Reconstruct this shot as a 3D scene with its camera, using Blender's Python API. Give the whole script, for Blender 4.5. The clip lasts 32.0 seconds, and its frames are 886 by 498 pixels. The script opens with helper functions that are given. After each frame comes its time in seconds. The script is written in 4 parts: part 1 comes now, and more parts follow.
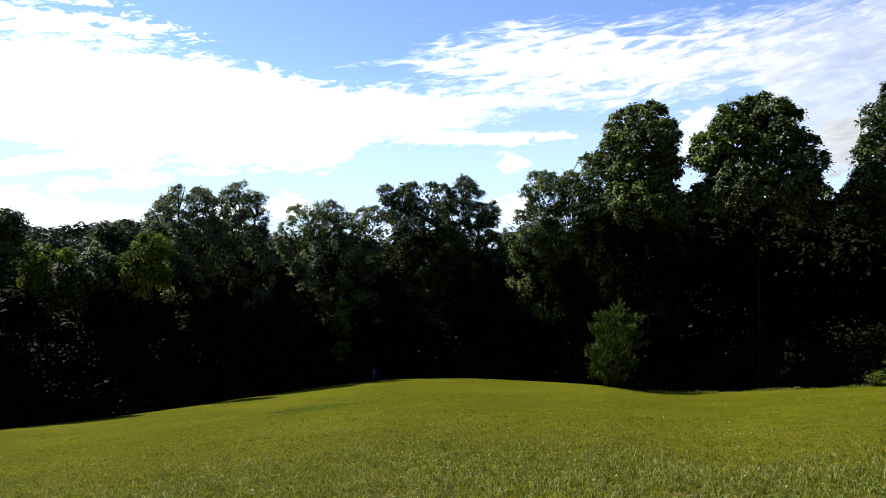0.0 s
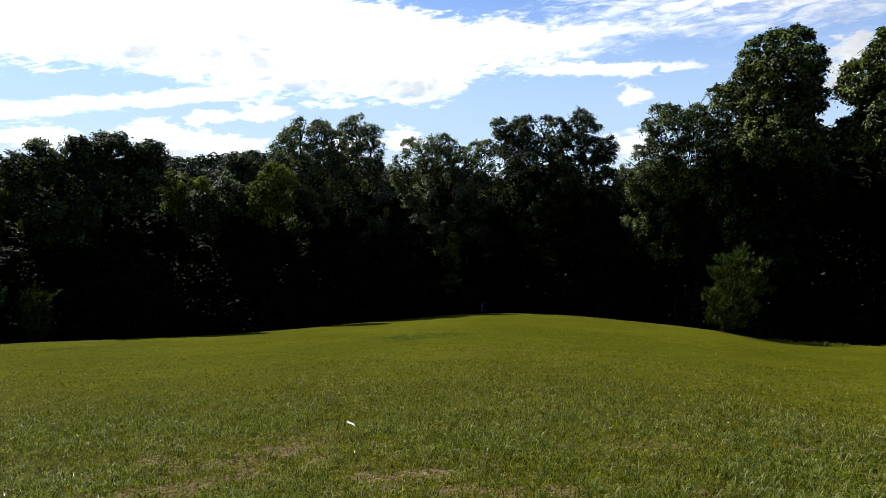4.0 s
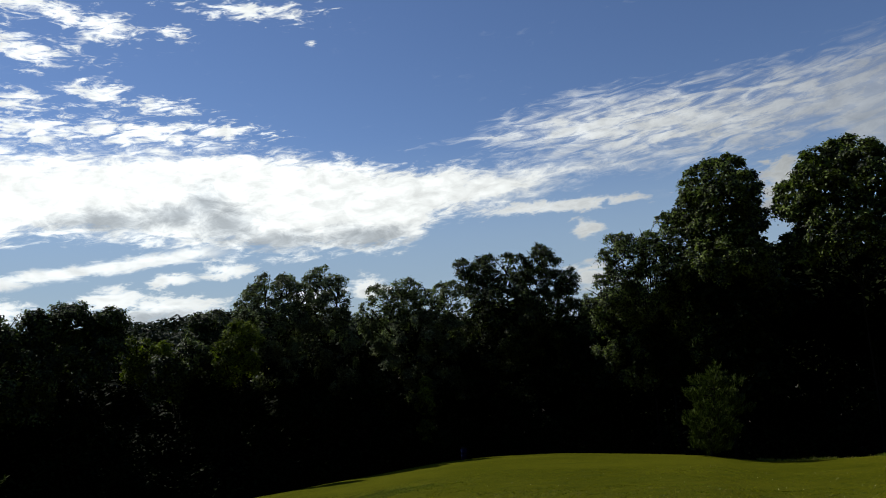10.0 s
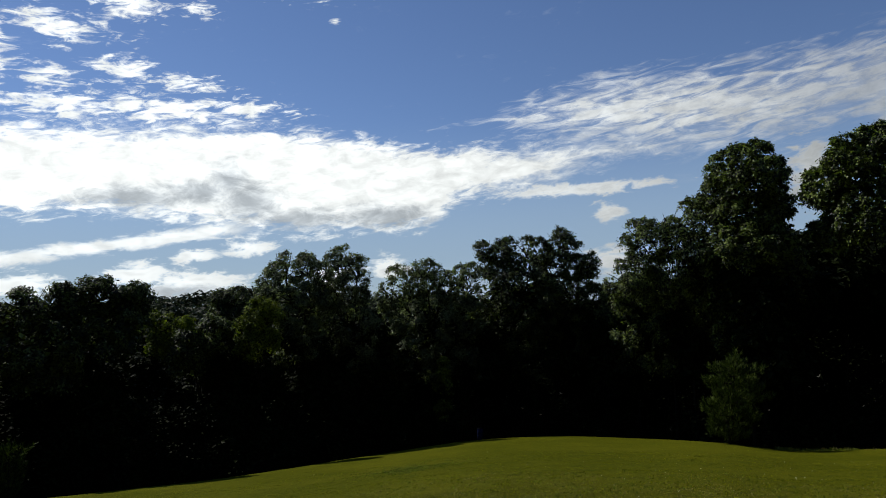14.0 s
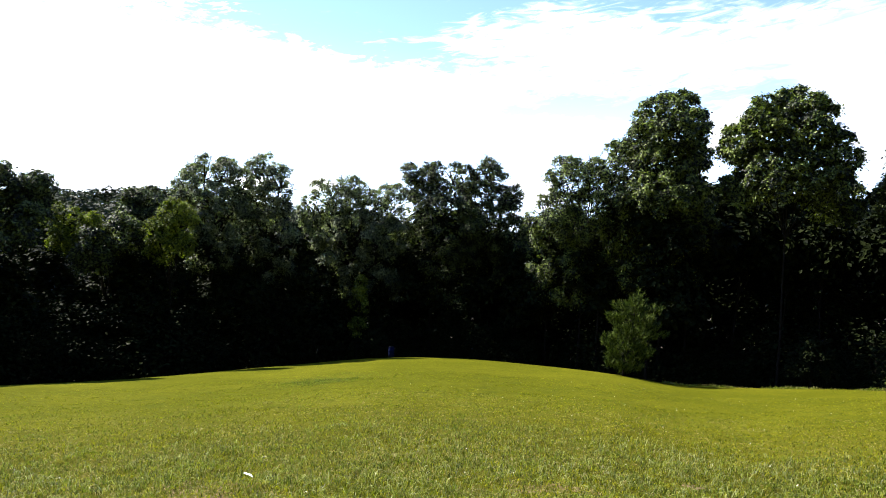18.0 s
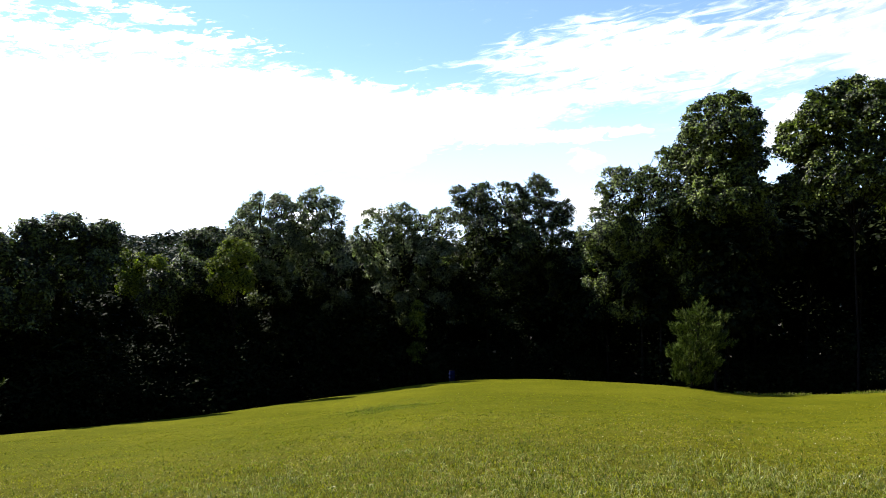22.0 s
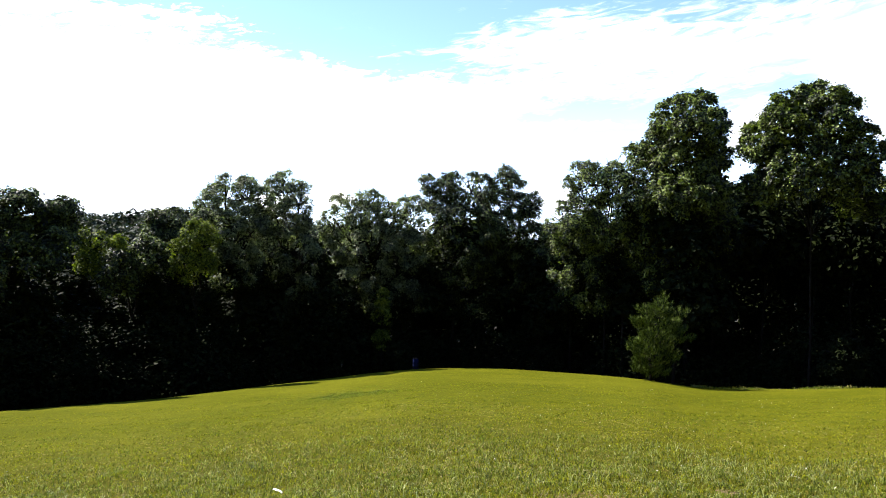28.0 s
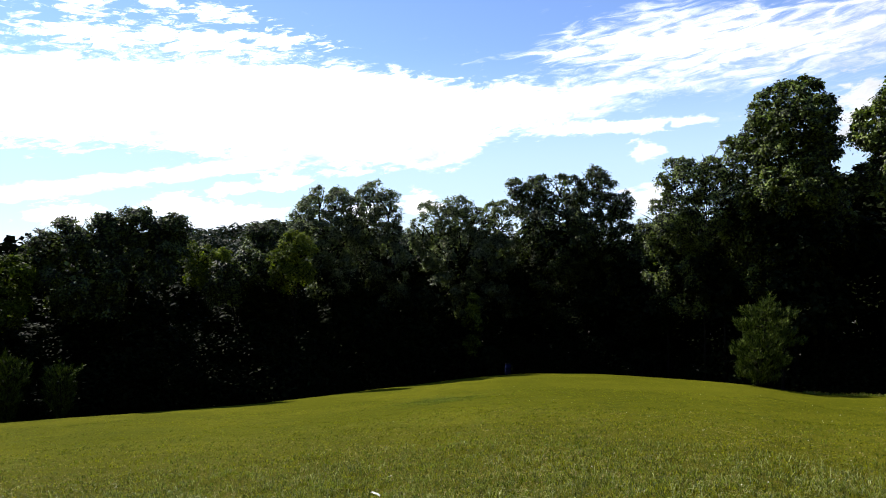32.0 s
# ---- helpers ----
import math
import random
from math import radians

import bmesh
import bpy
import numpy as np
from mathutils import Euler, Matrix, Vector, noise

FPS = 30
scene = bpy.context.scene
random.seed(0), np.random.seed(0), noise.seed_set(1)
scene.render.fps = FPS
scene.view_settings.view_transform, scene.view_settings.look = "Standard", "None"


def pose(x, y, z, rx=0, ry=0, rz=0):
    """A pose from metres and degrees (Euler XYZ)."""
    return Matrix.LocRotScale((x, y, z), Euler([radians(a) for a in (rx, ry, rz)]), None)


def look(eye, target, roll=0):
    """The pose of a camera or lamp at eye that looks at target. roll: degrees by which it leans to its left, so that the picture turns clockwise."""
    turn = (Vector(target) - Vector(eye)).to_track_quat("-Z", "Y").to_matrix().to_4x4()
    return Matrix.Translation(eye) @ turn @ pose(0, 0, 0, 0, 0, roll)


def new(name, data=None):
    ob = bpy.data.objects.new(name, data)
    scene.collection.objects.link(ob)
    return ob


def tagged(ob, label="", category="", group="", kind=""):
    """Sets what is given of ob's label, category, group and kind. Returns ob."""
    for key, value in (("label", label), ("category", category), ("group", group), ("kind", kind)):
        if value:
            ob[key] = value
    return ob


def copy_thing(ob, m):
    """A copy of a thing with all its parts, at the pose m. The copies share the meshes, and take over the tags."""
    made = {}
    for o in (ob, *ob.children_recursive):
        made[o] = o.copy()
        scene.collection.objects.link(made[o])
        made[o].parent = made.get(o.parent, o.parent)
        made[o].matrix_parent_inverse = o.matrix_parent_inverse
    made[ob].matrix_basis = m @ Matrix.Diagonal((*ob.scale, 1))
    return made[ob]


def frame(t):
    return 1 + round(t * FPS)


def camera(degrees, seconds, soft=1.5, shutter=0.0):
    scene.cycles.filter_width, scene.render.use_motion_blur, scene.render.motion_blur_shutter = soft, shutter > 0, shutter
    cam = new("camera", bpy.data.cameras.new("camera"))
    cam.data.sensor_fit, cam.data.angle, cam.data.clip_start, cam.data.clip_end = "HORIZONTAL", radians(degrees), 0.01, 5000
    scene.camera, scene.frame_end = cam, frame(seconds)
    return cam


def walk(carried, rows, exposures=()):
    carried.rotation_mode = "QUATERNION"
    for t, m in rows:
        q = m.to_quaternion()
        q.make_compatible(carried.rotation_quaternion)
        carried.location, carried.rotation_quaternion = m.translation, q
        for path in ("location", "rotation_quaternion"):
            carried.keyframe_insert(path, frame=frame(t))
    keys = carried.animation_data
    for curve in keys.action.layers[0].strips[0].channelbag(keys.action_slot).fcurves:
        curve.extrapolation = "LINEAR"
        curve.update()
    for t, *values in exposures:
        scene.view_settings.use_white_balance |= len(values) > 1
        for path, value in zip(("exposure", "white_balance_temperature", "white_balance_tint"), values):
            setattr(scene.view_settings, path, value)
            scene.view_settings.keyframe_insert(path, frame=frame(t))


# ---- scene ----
EYE = 1.6
cam = camera(68.7, 32.0, soft=0.95)
# seconds, yaw, pitch, roll of a hand-held camera that turns on the spot
TURNS = (
    (0, -0.00, -0.00, -0.00), (0.5, -1.23, -0.29, -0.10), (1, -7.81, 0.29, -0.11), (1.5, -13.59, 0.58, 0.02),
    (2, -7.00, 0.64, 1.15), (2.5, 2.15, 2.11, 0.73), (3, 8.19, 2.09, 1.07), (3.5, 8.89, 0.65, 0.81),
    (4, 9.84, -5.86, -1.16), (4.5, 6.04, -10.40, -3.64), (6.5, 0.88, -1.08, -2.56), (7, 4.82, 2.48, -3.08),
    (7.5, 10.24, 2.34, -2.84), (8, 11.88, 2.88, 0.13), (8.5, 10.47, 4.37, 2.14), (9, 9.60, 5.85, 2.61),
    (9.5, 7.80, 6.49, 3.50), (10, 7.02, 6.64, 3.51), (10.5, 7.13, 6.12, 3.37), (11, 8.73, 6.29, 2.15),
    (11.5, 8.95, 5.89, 1.85), (12, 9.30, 6.00, 2.32), (12.5, 8.89, 6.28, 2.18), (13, 8.41, 5.55, 1.95),
    (13.5, 8.98, 5.19, 2.33), (15.5, 7.09, 3.51, 1.54), (16, 9.33, 1.43, 1.64), (16.5, 10.94, -1.20, -0.11),
    (17, -0.81, -2.43, 0.29), (17.5, -4.91, -0.46, -1.15), (18, 1.85, -1.76, -2.77), (18.5, 9.51, 0.07, -4.28),
    (19, 11.67, -0.55, -1.73), (19.5, 8.85, -1.82, -1.95), (20, 5.08, -1.52, -1.28), (20.5, 0.58, -1.27, -0.88),
    (21, 0.27, -1.05, -0.28), (21.5, 3.94, 0.00, 0.75), (22, 6.47, 0.11, 1.11), (22.5, 6.97, 0.50, 0.16),
    (23, 6.95, 0.47, 1.46), (23.5, 4.23, 0.55, 2.64), (24, 7.18, 1.34, 1.41), (24.5, 8.79, 2.31, 1.22),
    (25, 6.73, 2.35, 1.21), (25.5, 3.98, 2.52, 1.38), (26, 3.07, 1.61, 0.59), (26.5, 2.61, 0.95, -0.29),
    (28.5, 4.84, -1.16, -1.05), (29, 7.46, -0.42, -1.26), (29.5, 8.96, -1.25, -0.85), (30, 9.09, -0.05, 0.14),
    (30.5, 9.70, -0.06, -0.16), (31, 11.40, -0.14, 0.39), (31.5, 12.48, -0.07, 0.83), (32, 11.43, -0.42, 1.02),
)
EXPOSURE = 1.56
STOPS = ((0, -0.45), (0.5, -0.4), (1, -0.15), (1.5, 0.05), (2, 0.15), (2.5, -0.3), (3, -0.65), (3.5, -1.0), (4, -0.9), (4.5, 0.5), (6.5, 1.3), (6.8, 1.0),
         (7, 0.65), (7.3, 0.2), (7.6, -0.2), (8, -0.9), (8.5, -1.35), (9, -1.7), (10, -1.8), (13, -1.8), (15.5, -1.75), (16, -1.5),
         (16.5, -0.6), (17, -0.05), (17.5, 0.1), (18, 0.3), (18.5, 0.3), (19, -0.25), (20, 0.0), (21, 0.1), (22, -0.05), (23, -0.25), (24, -0.4), (25, -0.97), (26, -1.0), (26.5, -0.85),
         (28.5, 0.4), (29, 0.1), (30, -0.15), (31, -0.48), (32, -0.58))
walk(cam, [(t, pose(0, 0, EYE, 90 + p, r, y)) for t, y, p, r in TURNS], [(t, s + EXPOSURE, 6500, 11.5 + 4.2 * min(0.0, s + 0.3)) for t, s in STOPS])

# ---- sun and sky ----
SUN_AZ, SUN_EL = -64.0, 46.0  # degrees clockwise from +y, and above the horizon


def way_to(az, el):
    a, e = radians(az), radians(el)
    return Vector((math.cos(e) * math.sin(a), math.cos(e) * math.cos(a), math.sin(e)))


sun = new("sun", bpy.data.lights.new("sun", "SUN"))
sun.data.energy, sun.data.angle, sun.data.color = 5.0, radians(0.6), (1.0, 0.95, 0.86)
sun.matrix_world = look(way_to(SUN_AZ, SUN_EL) * 100, (0, 0, 0))


class Graph:
    """Shortcuts for node building."""

    def __init__(self, tree):
        self.tree = tree

    def node(self, kind, **values):
        n = self.tree.nodes.new(kind)
        for key, value in values.items():
            setattr(n, key, value)
        return n

    def put(self, socket, value):
        if isinstance(value, bpy.types.NodeSocket):
            self.tree.links.new(value, socket)
        else:
            socket.default_value = value

    def math(self, op, a, b=0.0, c=0.0, clamp=False):
        n = self.node("ShaderNodeMath", operation=op, use_clamp=clamp)
        for i, v in enumerate((a, b, c)):
            self.put(n.inputs[i], v)
        return n.outputs[0]

    def span(self, value, a, b, c=0.0, d=1.0, smooth=True):
        n = self.node("ShaderNodeMapRange", interpolation_type="SMOOTHSTEP" if smooth else "LINEAR")
        for i, v in enumerate((value, a, b, c, d)):
            self.put(n.inputs[i], v)
        return n.outputs[0]

    def xyz(self, x, y, z=0.0):
        n = self.node("ShaderNodeCombineXYZ")
        for i, v in enumerate((x, y, z)):
            self.put(n.inputs[i], v)
        return n.outputs[0]

    def noise(self, vector, scale, detail=4.0, rough=0.55, warp=0.0):
        n = self.node("ShaderNodeTexNoise")
        self.put(n.inputs["Vector"], vector)
        for key, v in (("Scale", scale), ("Detail", detail), ("Roughness", rough), ("Distortion", warp)):
            n.inputs[key].default_value = v
        return n.outputs["Fac"]

    def mix(self, fac, a, b):
        n = self.node("ShaderNodeMix", data_type="RGBA")
        for key, v in ((0, fac), (6, a), (7, b)):
            self.put(n.inputs[key], v)
        return n.outputs[2]

    def ramp(self, value, stops, ease="LINEAR"):
        n = self.node("ShaderNodeValToRGB")
        self.put(n.inputs[0], value)
        ramp = n.color_ramp
        ramp.interpolation = ease
        while len(ramp.elements) < len(stops):
            ramp.elements.new(0.5)
        for e, (p, c) in zip(ramp.elements, stops):
            e.position, e.color = p, c
        return n.outputs[0]


def build_sky():
    world = bpy.data.worlds.new("sky")
    scene.world = world
    world.use_nodes = True
    g = Graph(world.node_tree)
    world.node_tree.nodes.clear()
    sky = g.node("ShaderNodeTexSky", sky_type="NISHITA", sun_disc=False)
    sky.sun_elevation, sky.sun_rotation = radians(SUN_EL), radians(SUN_AZ)
    sky.air_density, sky.dust_density, sky.ozone_density, sky.altitude = 1.0, 0.05, 3.0, 300
    direction = g.node("ShaderNodeTexCoord").outputs["Generated"]
    sep = g.node("ShaderNodeSeparateXYZ")
    g.put(sep.inputs[0], direction)
    u = g.math("DEGREES", g.math("ARCTAN2", sep.outputs[0], sep.outputs[1]))
    v = g.math("DEGREES", g.math("ARCSINE", sep.outputs[2]))

    def profile(knots, low, high):
        """A value that follows the azimuth, by knots of degrees and value."""
        pos = g.math("DIVIDE", g.math("ADD", u, 180.0), 360.0)
        stops = [((a + 180) / 360, ((w - low) / (high - low),) * 3 + (1,)) for a, w in knots]
        return g.math("MULTIPLY_ADD", g.ramp(pos, stops, "LINEAR"), high - low, low)

    # warped coordinates for ragged edges
    wob = g.noise(g.xyz(g.math("MULTIPLY", u, 0.10), g.math("MULTIPLY", v, 0.32)), 1.0, 6, 0.6)
    lean = g.math("MULTIPLY_ADD", u, -0.10, v)
    fine = g.noise(g.xyz(g.math("MULTIPLY", u, 0.42), g.math("MULTIPLY", lean, 1.25), 4.0), 1.0, 8, 0.64, 0.7)
    ripple = g.noise(g.xyz(g.math("MULTIPLY", u, 0.50), g.math("MULTIPLY", lean, 1.9), 7.0), 1.0, 6, 0.62, 0.8)
    slope = g.math("MULTIPLY_ADD", u, -0.09, v)
    strand = g.noise(g.xyz(g.math("MULTIPLY", u, 0.30), g.math("MULTIPLY", slope, 1.5), 3.0), 1.0, 7, 0.60, 0.9)
    puff = g.noise(g.xyz(g.math("MULTIPLY", u, 0.42), g.math("MULTIPLY", v, 0.8), 9.0), 1.0, 7, 0.62, 0.5)

    def between(low, high, rag):
        """How deep, in degrees, a place lies inside a bank with that lower and upper edge."""
        depth = g.math("MINIMUM", g.math("SUBTRACT", profile(high, 0, 30), v), g.math("SUBTRACT", v, profile(low, 0, 30)))
        return g.math("ADD", depth, rag)

    shake = g.math("ADD", g.math("MULTIPLY", g.math("SUBTRACT", wob, 0.5), 2.6), g.math("MULTIPLY", g.math("SUBTRACT", fine, 0.5), 4.6))
    shake = g.math("MULTIPLY_ADD", g.math("SUBTRACT", ripple, 0.5), 2.4, shake)
    # the long bank of cloud, its tail, and the thinner bank that rises from it
    main = between(((-180, 10), (-110, 9), (-60, 8), (-41, 8.1), (-34, 8.2), (-25.7, 7.1), (-19.7, 6.7), (-13.8, 6.7), (-8.6, 7.4), (-7.0, 9.3), (-2.2, 9.6), (1.5, 10.2), (3.5, 11.6), (7.8, 12.0), (12.5, 12.3), (15, 13), (90, 14), (180, 14)),
                   ((-180, 9), (-110, 10), (-70, 13), (-41, 14.8), (-34, 15.4), (-22.7, 15.8), (-17.4, 15.3), (-10.4, 14.2), (-2.8, 13.8), (2.3, 13.8), (7.8, 13.6), (12.5, 12.9), (15, 11), (90, 9), (180, 9)), shake)
    main = g.span(g.math("MULTIPLY", main, g.span(u, -8.0, 4.0, 1.5, 0.75)), -0.7, 1.8)
    high = between(((-180, 17), (-7, 17), (-3.1, 15.7), (1.9, 14.5), (7.8, 13.2), (12.6, 12.5), (17, 12.3), (21, 12.0), (25, 12.6), (29, 8.0), (34, 5), (60, 6), (110, 14), (180, 17)),
                   ((-180, 16), (-7, 15), (-3.1, 16.3), (0.9, 17.6), (5.9, 18.7), (12.7, 18.6), (17, 18.2), (24, 18.4), (34, 19.0), (45, 19.5), (70, 18), (110, 13), (180, 16)), g.math("MULTIPLY", g.math("SUBTRACT", strand, 0.5), 6.5))
    rows = g.span(g.math("MULTIPLY_ADD", strand, 0.6, g.math("MULTIPLY", fine, 0.4)), 0.38, 0.56, 0.30, 1.0)
    rows = g.math("MAXIMUM", rows, g.span(g.math("MULTIPLY_ADD", v, -1.2, u), -4.0, 12.0, 0.0, 0.80))
    high = g.math("MULTIPLY", g.math("MULTIPLY", g.span(high, -0.9, 2.6), rows), g.span(u, 10.0, 34.0, 0.90, 0.66))
    bank = g.math("MAXIMUM", main, high)
    veil = g.math("MULTIPLY", g.span(g.math("MULTIPLY_ADD", fine, 0.6, g.math("MULTIPLY", wob, 0.4)), 0.58, 0.82), 0.14)

    def heap(az, el, wide, high, soft=0.5, grain=puff, swing=2.2):
        a = g.math("DIVIDE", g.math("SUBTRACT", u, az), wide)
        e = g.math("DIVIDE", g.math("SUBTRACT", v, el), high)
        near = g.math("SQRT", g.math("ADD", g.math("MULTIPLY", a, a), g.math("MULTIPLY", e, e)))
        return g.span(g.math("MULTIPLY_ADD", g.math("SUBTRACT", grain, 0.5), swing, near), 1.0 + soft * 0.4, 1.0 - soft)

    def heaps(rows, **more):
        total = None
        for row in rows:
            one = heap(*row, **more)
            total = one if total is None else g.math("MAXIMUM", total, one)
        return total

    # small high flocks over the bank, in ripples
    flock = heaps(((-38.5, 16.5, 5.5, 0.9), (-31.5, 16.7, 6.0, 0.9), (-25.8, 17.1, 3.4, 0.7), (-39.8, 22.0, 3.6, 0.9), (-40.5, 25.2, 3.0, 1.0), (-37.4, 25.0, 1.9, 0.9), (-34.2, 24.4, 2.4, 0.8),
                   (-35.2, 19.4, 2.2, 0.9), (-30.0, 18.9, 2.6, 0.5), (-40.2, 18.4, 2.0, 0.7), (-22.6, 26.7, 4.2, 0.7), (-29.3, 24.5, 1.3, 0.5), (-17.5, 24.5, 0.42, 0.2), (-46.0, 20.5, 3.0, 2.5)), soft=1.0, grain=g.math("MULTIPLY_ADD", ripple, 0.6, g.math("MULTIPLY", fine, 0.4)), swing=9.0)
    # heaped clouds low over the trees, and a thin slanting streak
    low = heaps(((-33.8, 3.4, 2.9, 1.2), (-30.0, 2.6, 4.2, 1.1), (-41.5, 2.8, 2.6, 0.9), (-29.6, 5.0, 1.8, 0.55), (-25.2, 5.6, 2.0, 0.8), (-13.4, 3.7, 1.9, 1.0), (6.2, 7.5, 1.35, 0.85), (6.3, 3.4, 2.2, 1.2),
                 (21.6, 9.2, 1.7, 2.4), (4.0, 9.6, 8.0, 0.6), (32.0, 8.0, 2.6, 2.6), (-18.5, 2.6, 2.0, 1.2)), grain=g.math("MULTIPLY_ADD", puff, 0.5, g.math("MULTIPLY", fine, 0.5)), swing=5.0)
    slant = g.math("ABSOLUTE", g.math("SUBTRACT", v, g.math("MULTIPLY_ADD", u, 0.155, 11.35)))
    streak = g.math("MULTIPLY", g.span(g.math("MULTIPLY_ADD", g.math("SUBTRACT", fine, 0.5), 1.6, slant), 0.75, 0.15), g.math("MULTIPLY", g.span(u, -23.5, -28.0), g.span(u, -60.0, -44.0)))
    cover = g.math("MAXIMUM", g.math("MAXIMUM", bank, flock), g.math("MAXIMUM", g.math("MULTIPLY", g.math("MAXIMUM", low, streak), 0.92), veil), clamp=True)

    # whiter towards the sun, greyer underneath
    toward = g.node("ShaderNodeVectorMath", operation="DOT_PRODUCT")
    g.put(toward.inputs[0], direction)
    toward.inputs[1].default_value = way_to(SUN_AZ, SUN_EL)
    glow = g.span(toward.outputs["Value"], -0.1, 0.75, 0.44, 1.75)
    under = heaps(((-26.8, 11.2, 1.8, 1.6), (-25.0, 9.2, 2.8, 1.9), (-20.5, 7.8, 4.6, 1.1), (-13.5, 8.0, 5.0, 1.2), (-34.0, 9.6, 4.4, 1.0), (-29.0, 10.2, 3.2, 1.0), (44.0, 13.5, 4.5, 2.8), (-31.0, 2.0, 4.0, 0.7)), soft=0.9)
    tone = g.math("MULTIPLY", g.math("MULTIPLY_ADD", under, -0.45, 1.0), glow)
    tone = g.math("MULTIPLY", tone, g.span(puff, 0.25, 0.75, 0.80, 1.12))
    tone = g.math("MULTIPLY", tone, g.span(fine, 0.3, 0.7, 0.90, 1.06))
    white = g.node("ShaderNodeMix", data_type="RGBA", blend_type="MULTIPLY")
    white.inputs[0].default_value = 1.0
    g.put(white.inputs[6], g.mix(under, (0.985, 0.995, 1.01, 1), (0.88, 0.94, 1.03, 1)))
    g.put(white.inputs[7], g.xyz(tone, tone, tone))
    blue = g.node("ShaderNodeVectorMath", operation="SCALE")
    g.put(blue.inputs[0], sky.outputs[0])
    blue.inputs["Scale"].default_value = SKY
    clear = g.node("ShaderNodeVectorMath", operation="MULTIPLY")
    g.put(clear.inputs[0], blue.outputs[0])
    clear.inputs[1].default_value = (0.90, 0.92, 1.11)  # clear, deep blue air
    haze = g.math("MULTIPLY", g.span(v, 17.0, 4.0), 0.72)
    pale = g.mix(haze, clear.outputs[0], (0.46, 0.61, 0.82, 1))
    both = g.mix(cover, pale, white.outputs[2])
    back = g.node("ShaderNodeBackground")
    g.put(back.inputs[0], both)
    back.inputs[1].default_value = 0.765
    g.put(g.node("ShaderNodeOutputWorld").inputs[0], back.outputs[0])


SKY = 0.118
build_sky()


# ---- materials ----
def material(name):
    m = bpy.data.materials.new(name)
    m.use_nodes = True
    m.node_tree.nodes.clear()
    g = Graph(m.node_tree)
    out = g.node("ShaderNodeOutputMaterial")
    return m, g, out


def rgb(r, g, b):
    return (r, g, b, 1.0)


def leaf_material(name, dark, light, sheen=0.45, through_light=0.35, few=0.25, grain=0.45, rough=0.58):
    """Leaves: tone runs from dark to light by clump and by leaf; lit from behind, with a waxy gloss."""
    m, g, out = material(name)
    island = g.node("ShaderNodeNewGeometry").outputs["Random Per Island"]
    where = g.node("ShaderNodeTexCoord").outputs["Object"]
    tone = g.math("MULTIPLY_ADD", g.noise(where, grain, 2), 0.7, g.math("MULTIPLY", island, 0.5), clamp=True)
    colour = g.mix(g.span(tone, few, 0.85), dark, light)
    body = g.node("ShaderNodeBsdfPrincipled")
    g.put(body.inputs["Base Color"], colour)
    body.inputs["Roughness"].default_value = rough
    body.inputs["Specular IOR Level"].default_value = sheen
    thin = g.node("ShaderNodeBsdfTranslucent")
    warm = g.node("ShaderNodeMix", data_type="RGBA", blend_type="MULTIPLY")
    warm.inputs[0].default_value = 1.0
    g.put(warm.inputs[6], colour)
    warm.inputs[7].default_value = rgb(1.02, 1.22, 0.55)
    g.put(thin.inputs[0], warm.outputs[2])
    mix = g.node("ShaderNodeMixShader")
    mix.inputs[0].default_value = through_light
    g.put(mix.inputs[1], body.outputs[0])
    g.put(mix.inputs[2], thin.outputs[0])
    g.put(out.inputs[0], mix.outputs[0])
    return m


def bark_material():
    m, g, out = material("bark")
    where = g.node("ShaderNodeTexCoord").outputs["Object"]
    stretch = g.node("ShaderNodeMapping")
    stretch.inputs["Scale"].default_value = (1, 1, 0.18)
    g.put(stretch.inputs[0], where)
    ridges = g.noise(stretch.outputs[0], 14, 6, 0.65)
    moss = g.noise(where, 0.8, 3)
    # Far darker than bark is: the wood's shade is put into the colour.
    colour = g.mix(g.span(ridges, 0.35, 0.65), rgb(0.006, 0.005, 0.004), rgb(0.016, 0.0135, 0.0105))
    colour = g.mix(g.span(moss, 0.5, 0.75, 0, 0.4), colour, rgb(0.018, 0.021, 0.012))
    body = g.node("ShaderNodeBsdfPrincipled")
    g.put(body.inputs["Base Color"], colour)
    body.inputs["Roughness"].default_value = 0.9
    body.inputs["Specular IOR Level"].default_value = 0.05
    bump = g.node("ShaderNodeBump")
    bump.inputs["Strength"].default_value = 0.8
    bump.inputs["Distance"].default_value = 0.03
    g.put(bump.inputs["Height"], ridges)
    g.put(body.inputs["Normal"], bump.outputs[0])
    g.put(out.inputs[0], body.outputs[0])
    return m


def plain_material(name, colour, rough=0.6, spread=0.15, scale=20.0, sheen=0.5):
    m, g, out = material(name)
    where = g.node("ShaderNodeTexCoord").outputs["Object"]
    grain = g.noise(where, scale, 4)
    body = g.node("ShaderNodeBsdfPrincipled")
    dark = rgb(*[c * (1 - spread) for c in colour[:3]])
    light = rgb(*[min(1, c * (1 + spread)) for c in colour[:3]])
    g.put(body.inputs["Base Color"], g.mix(g.span(grain, 0.3, 0.7), dark, light))
    body.inputs["Roughness"].default_value = rough
    body.inputs["Specular IOR Level"].default_value = sheen
    g.put(out.inputs[0], body.outputs[0])
    return m


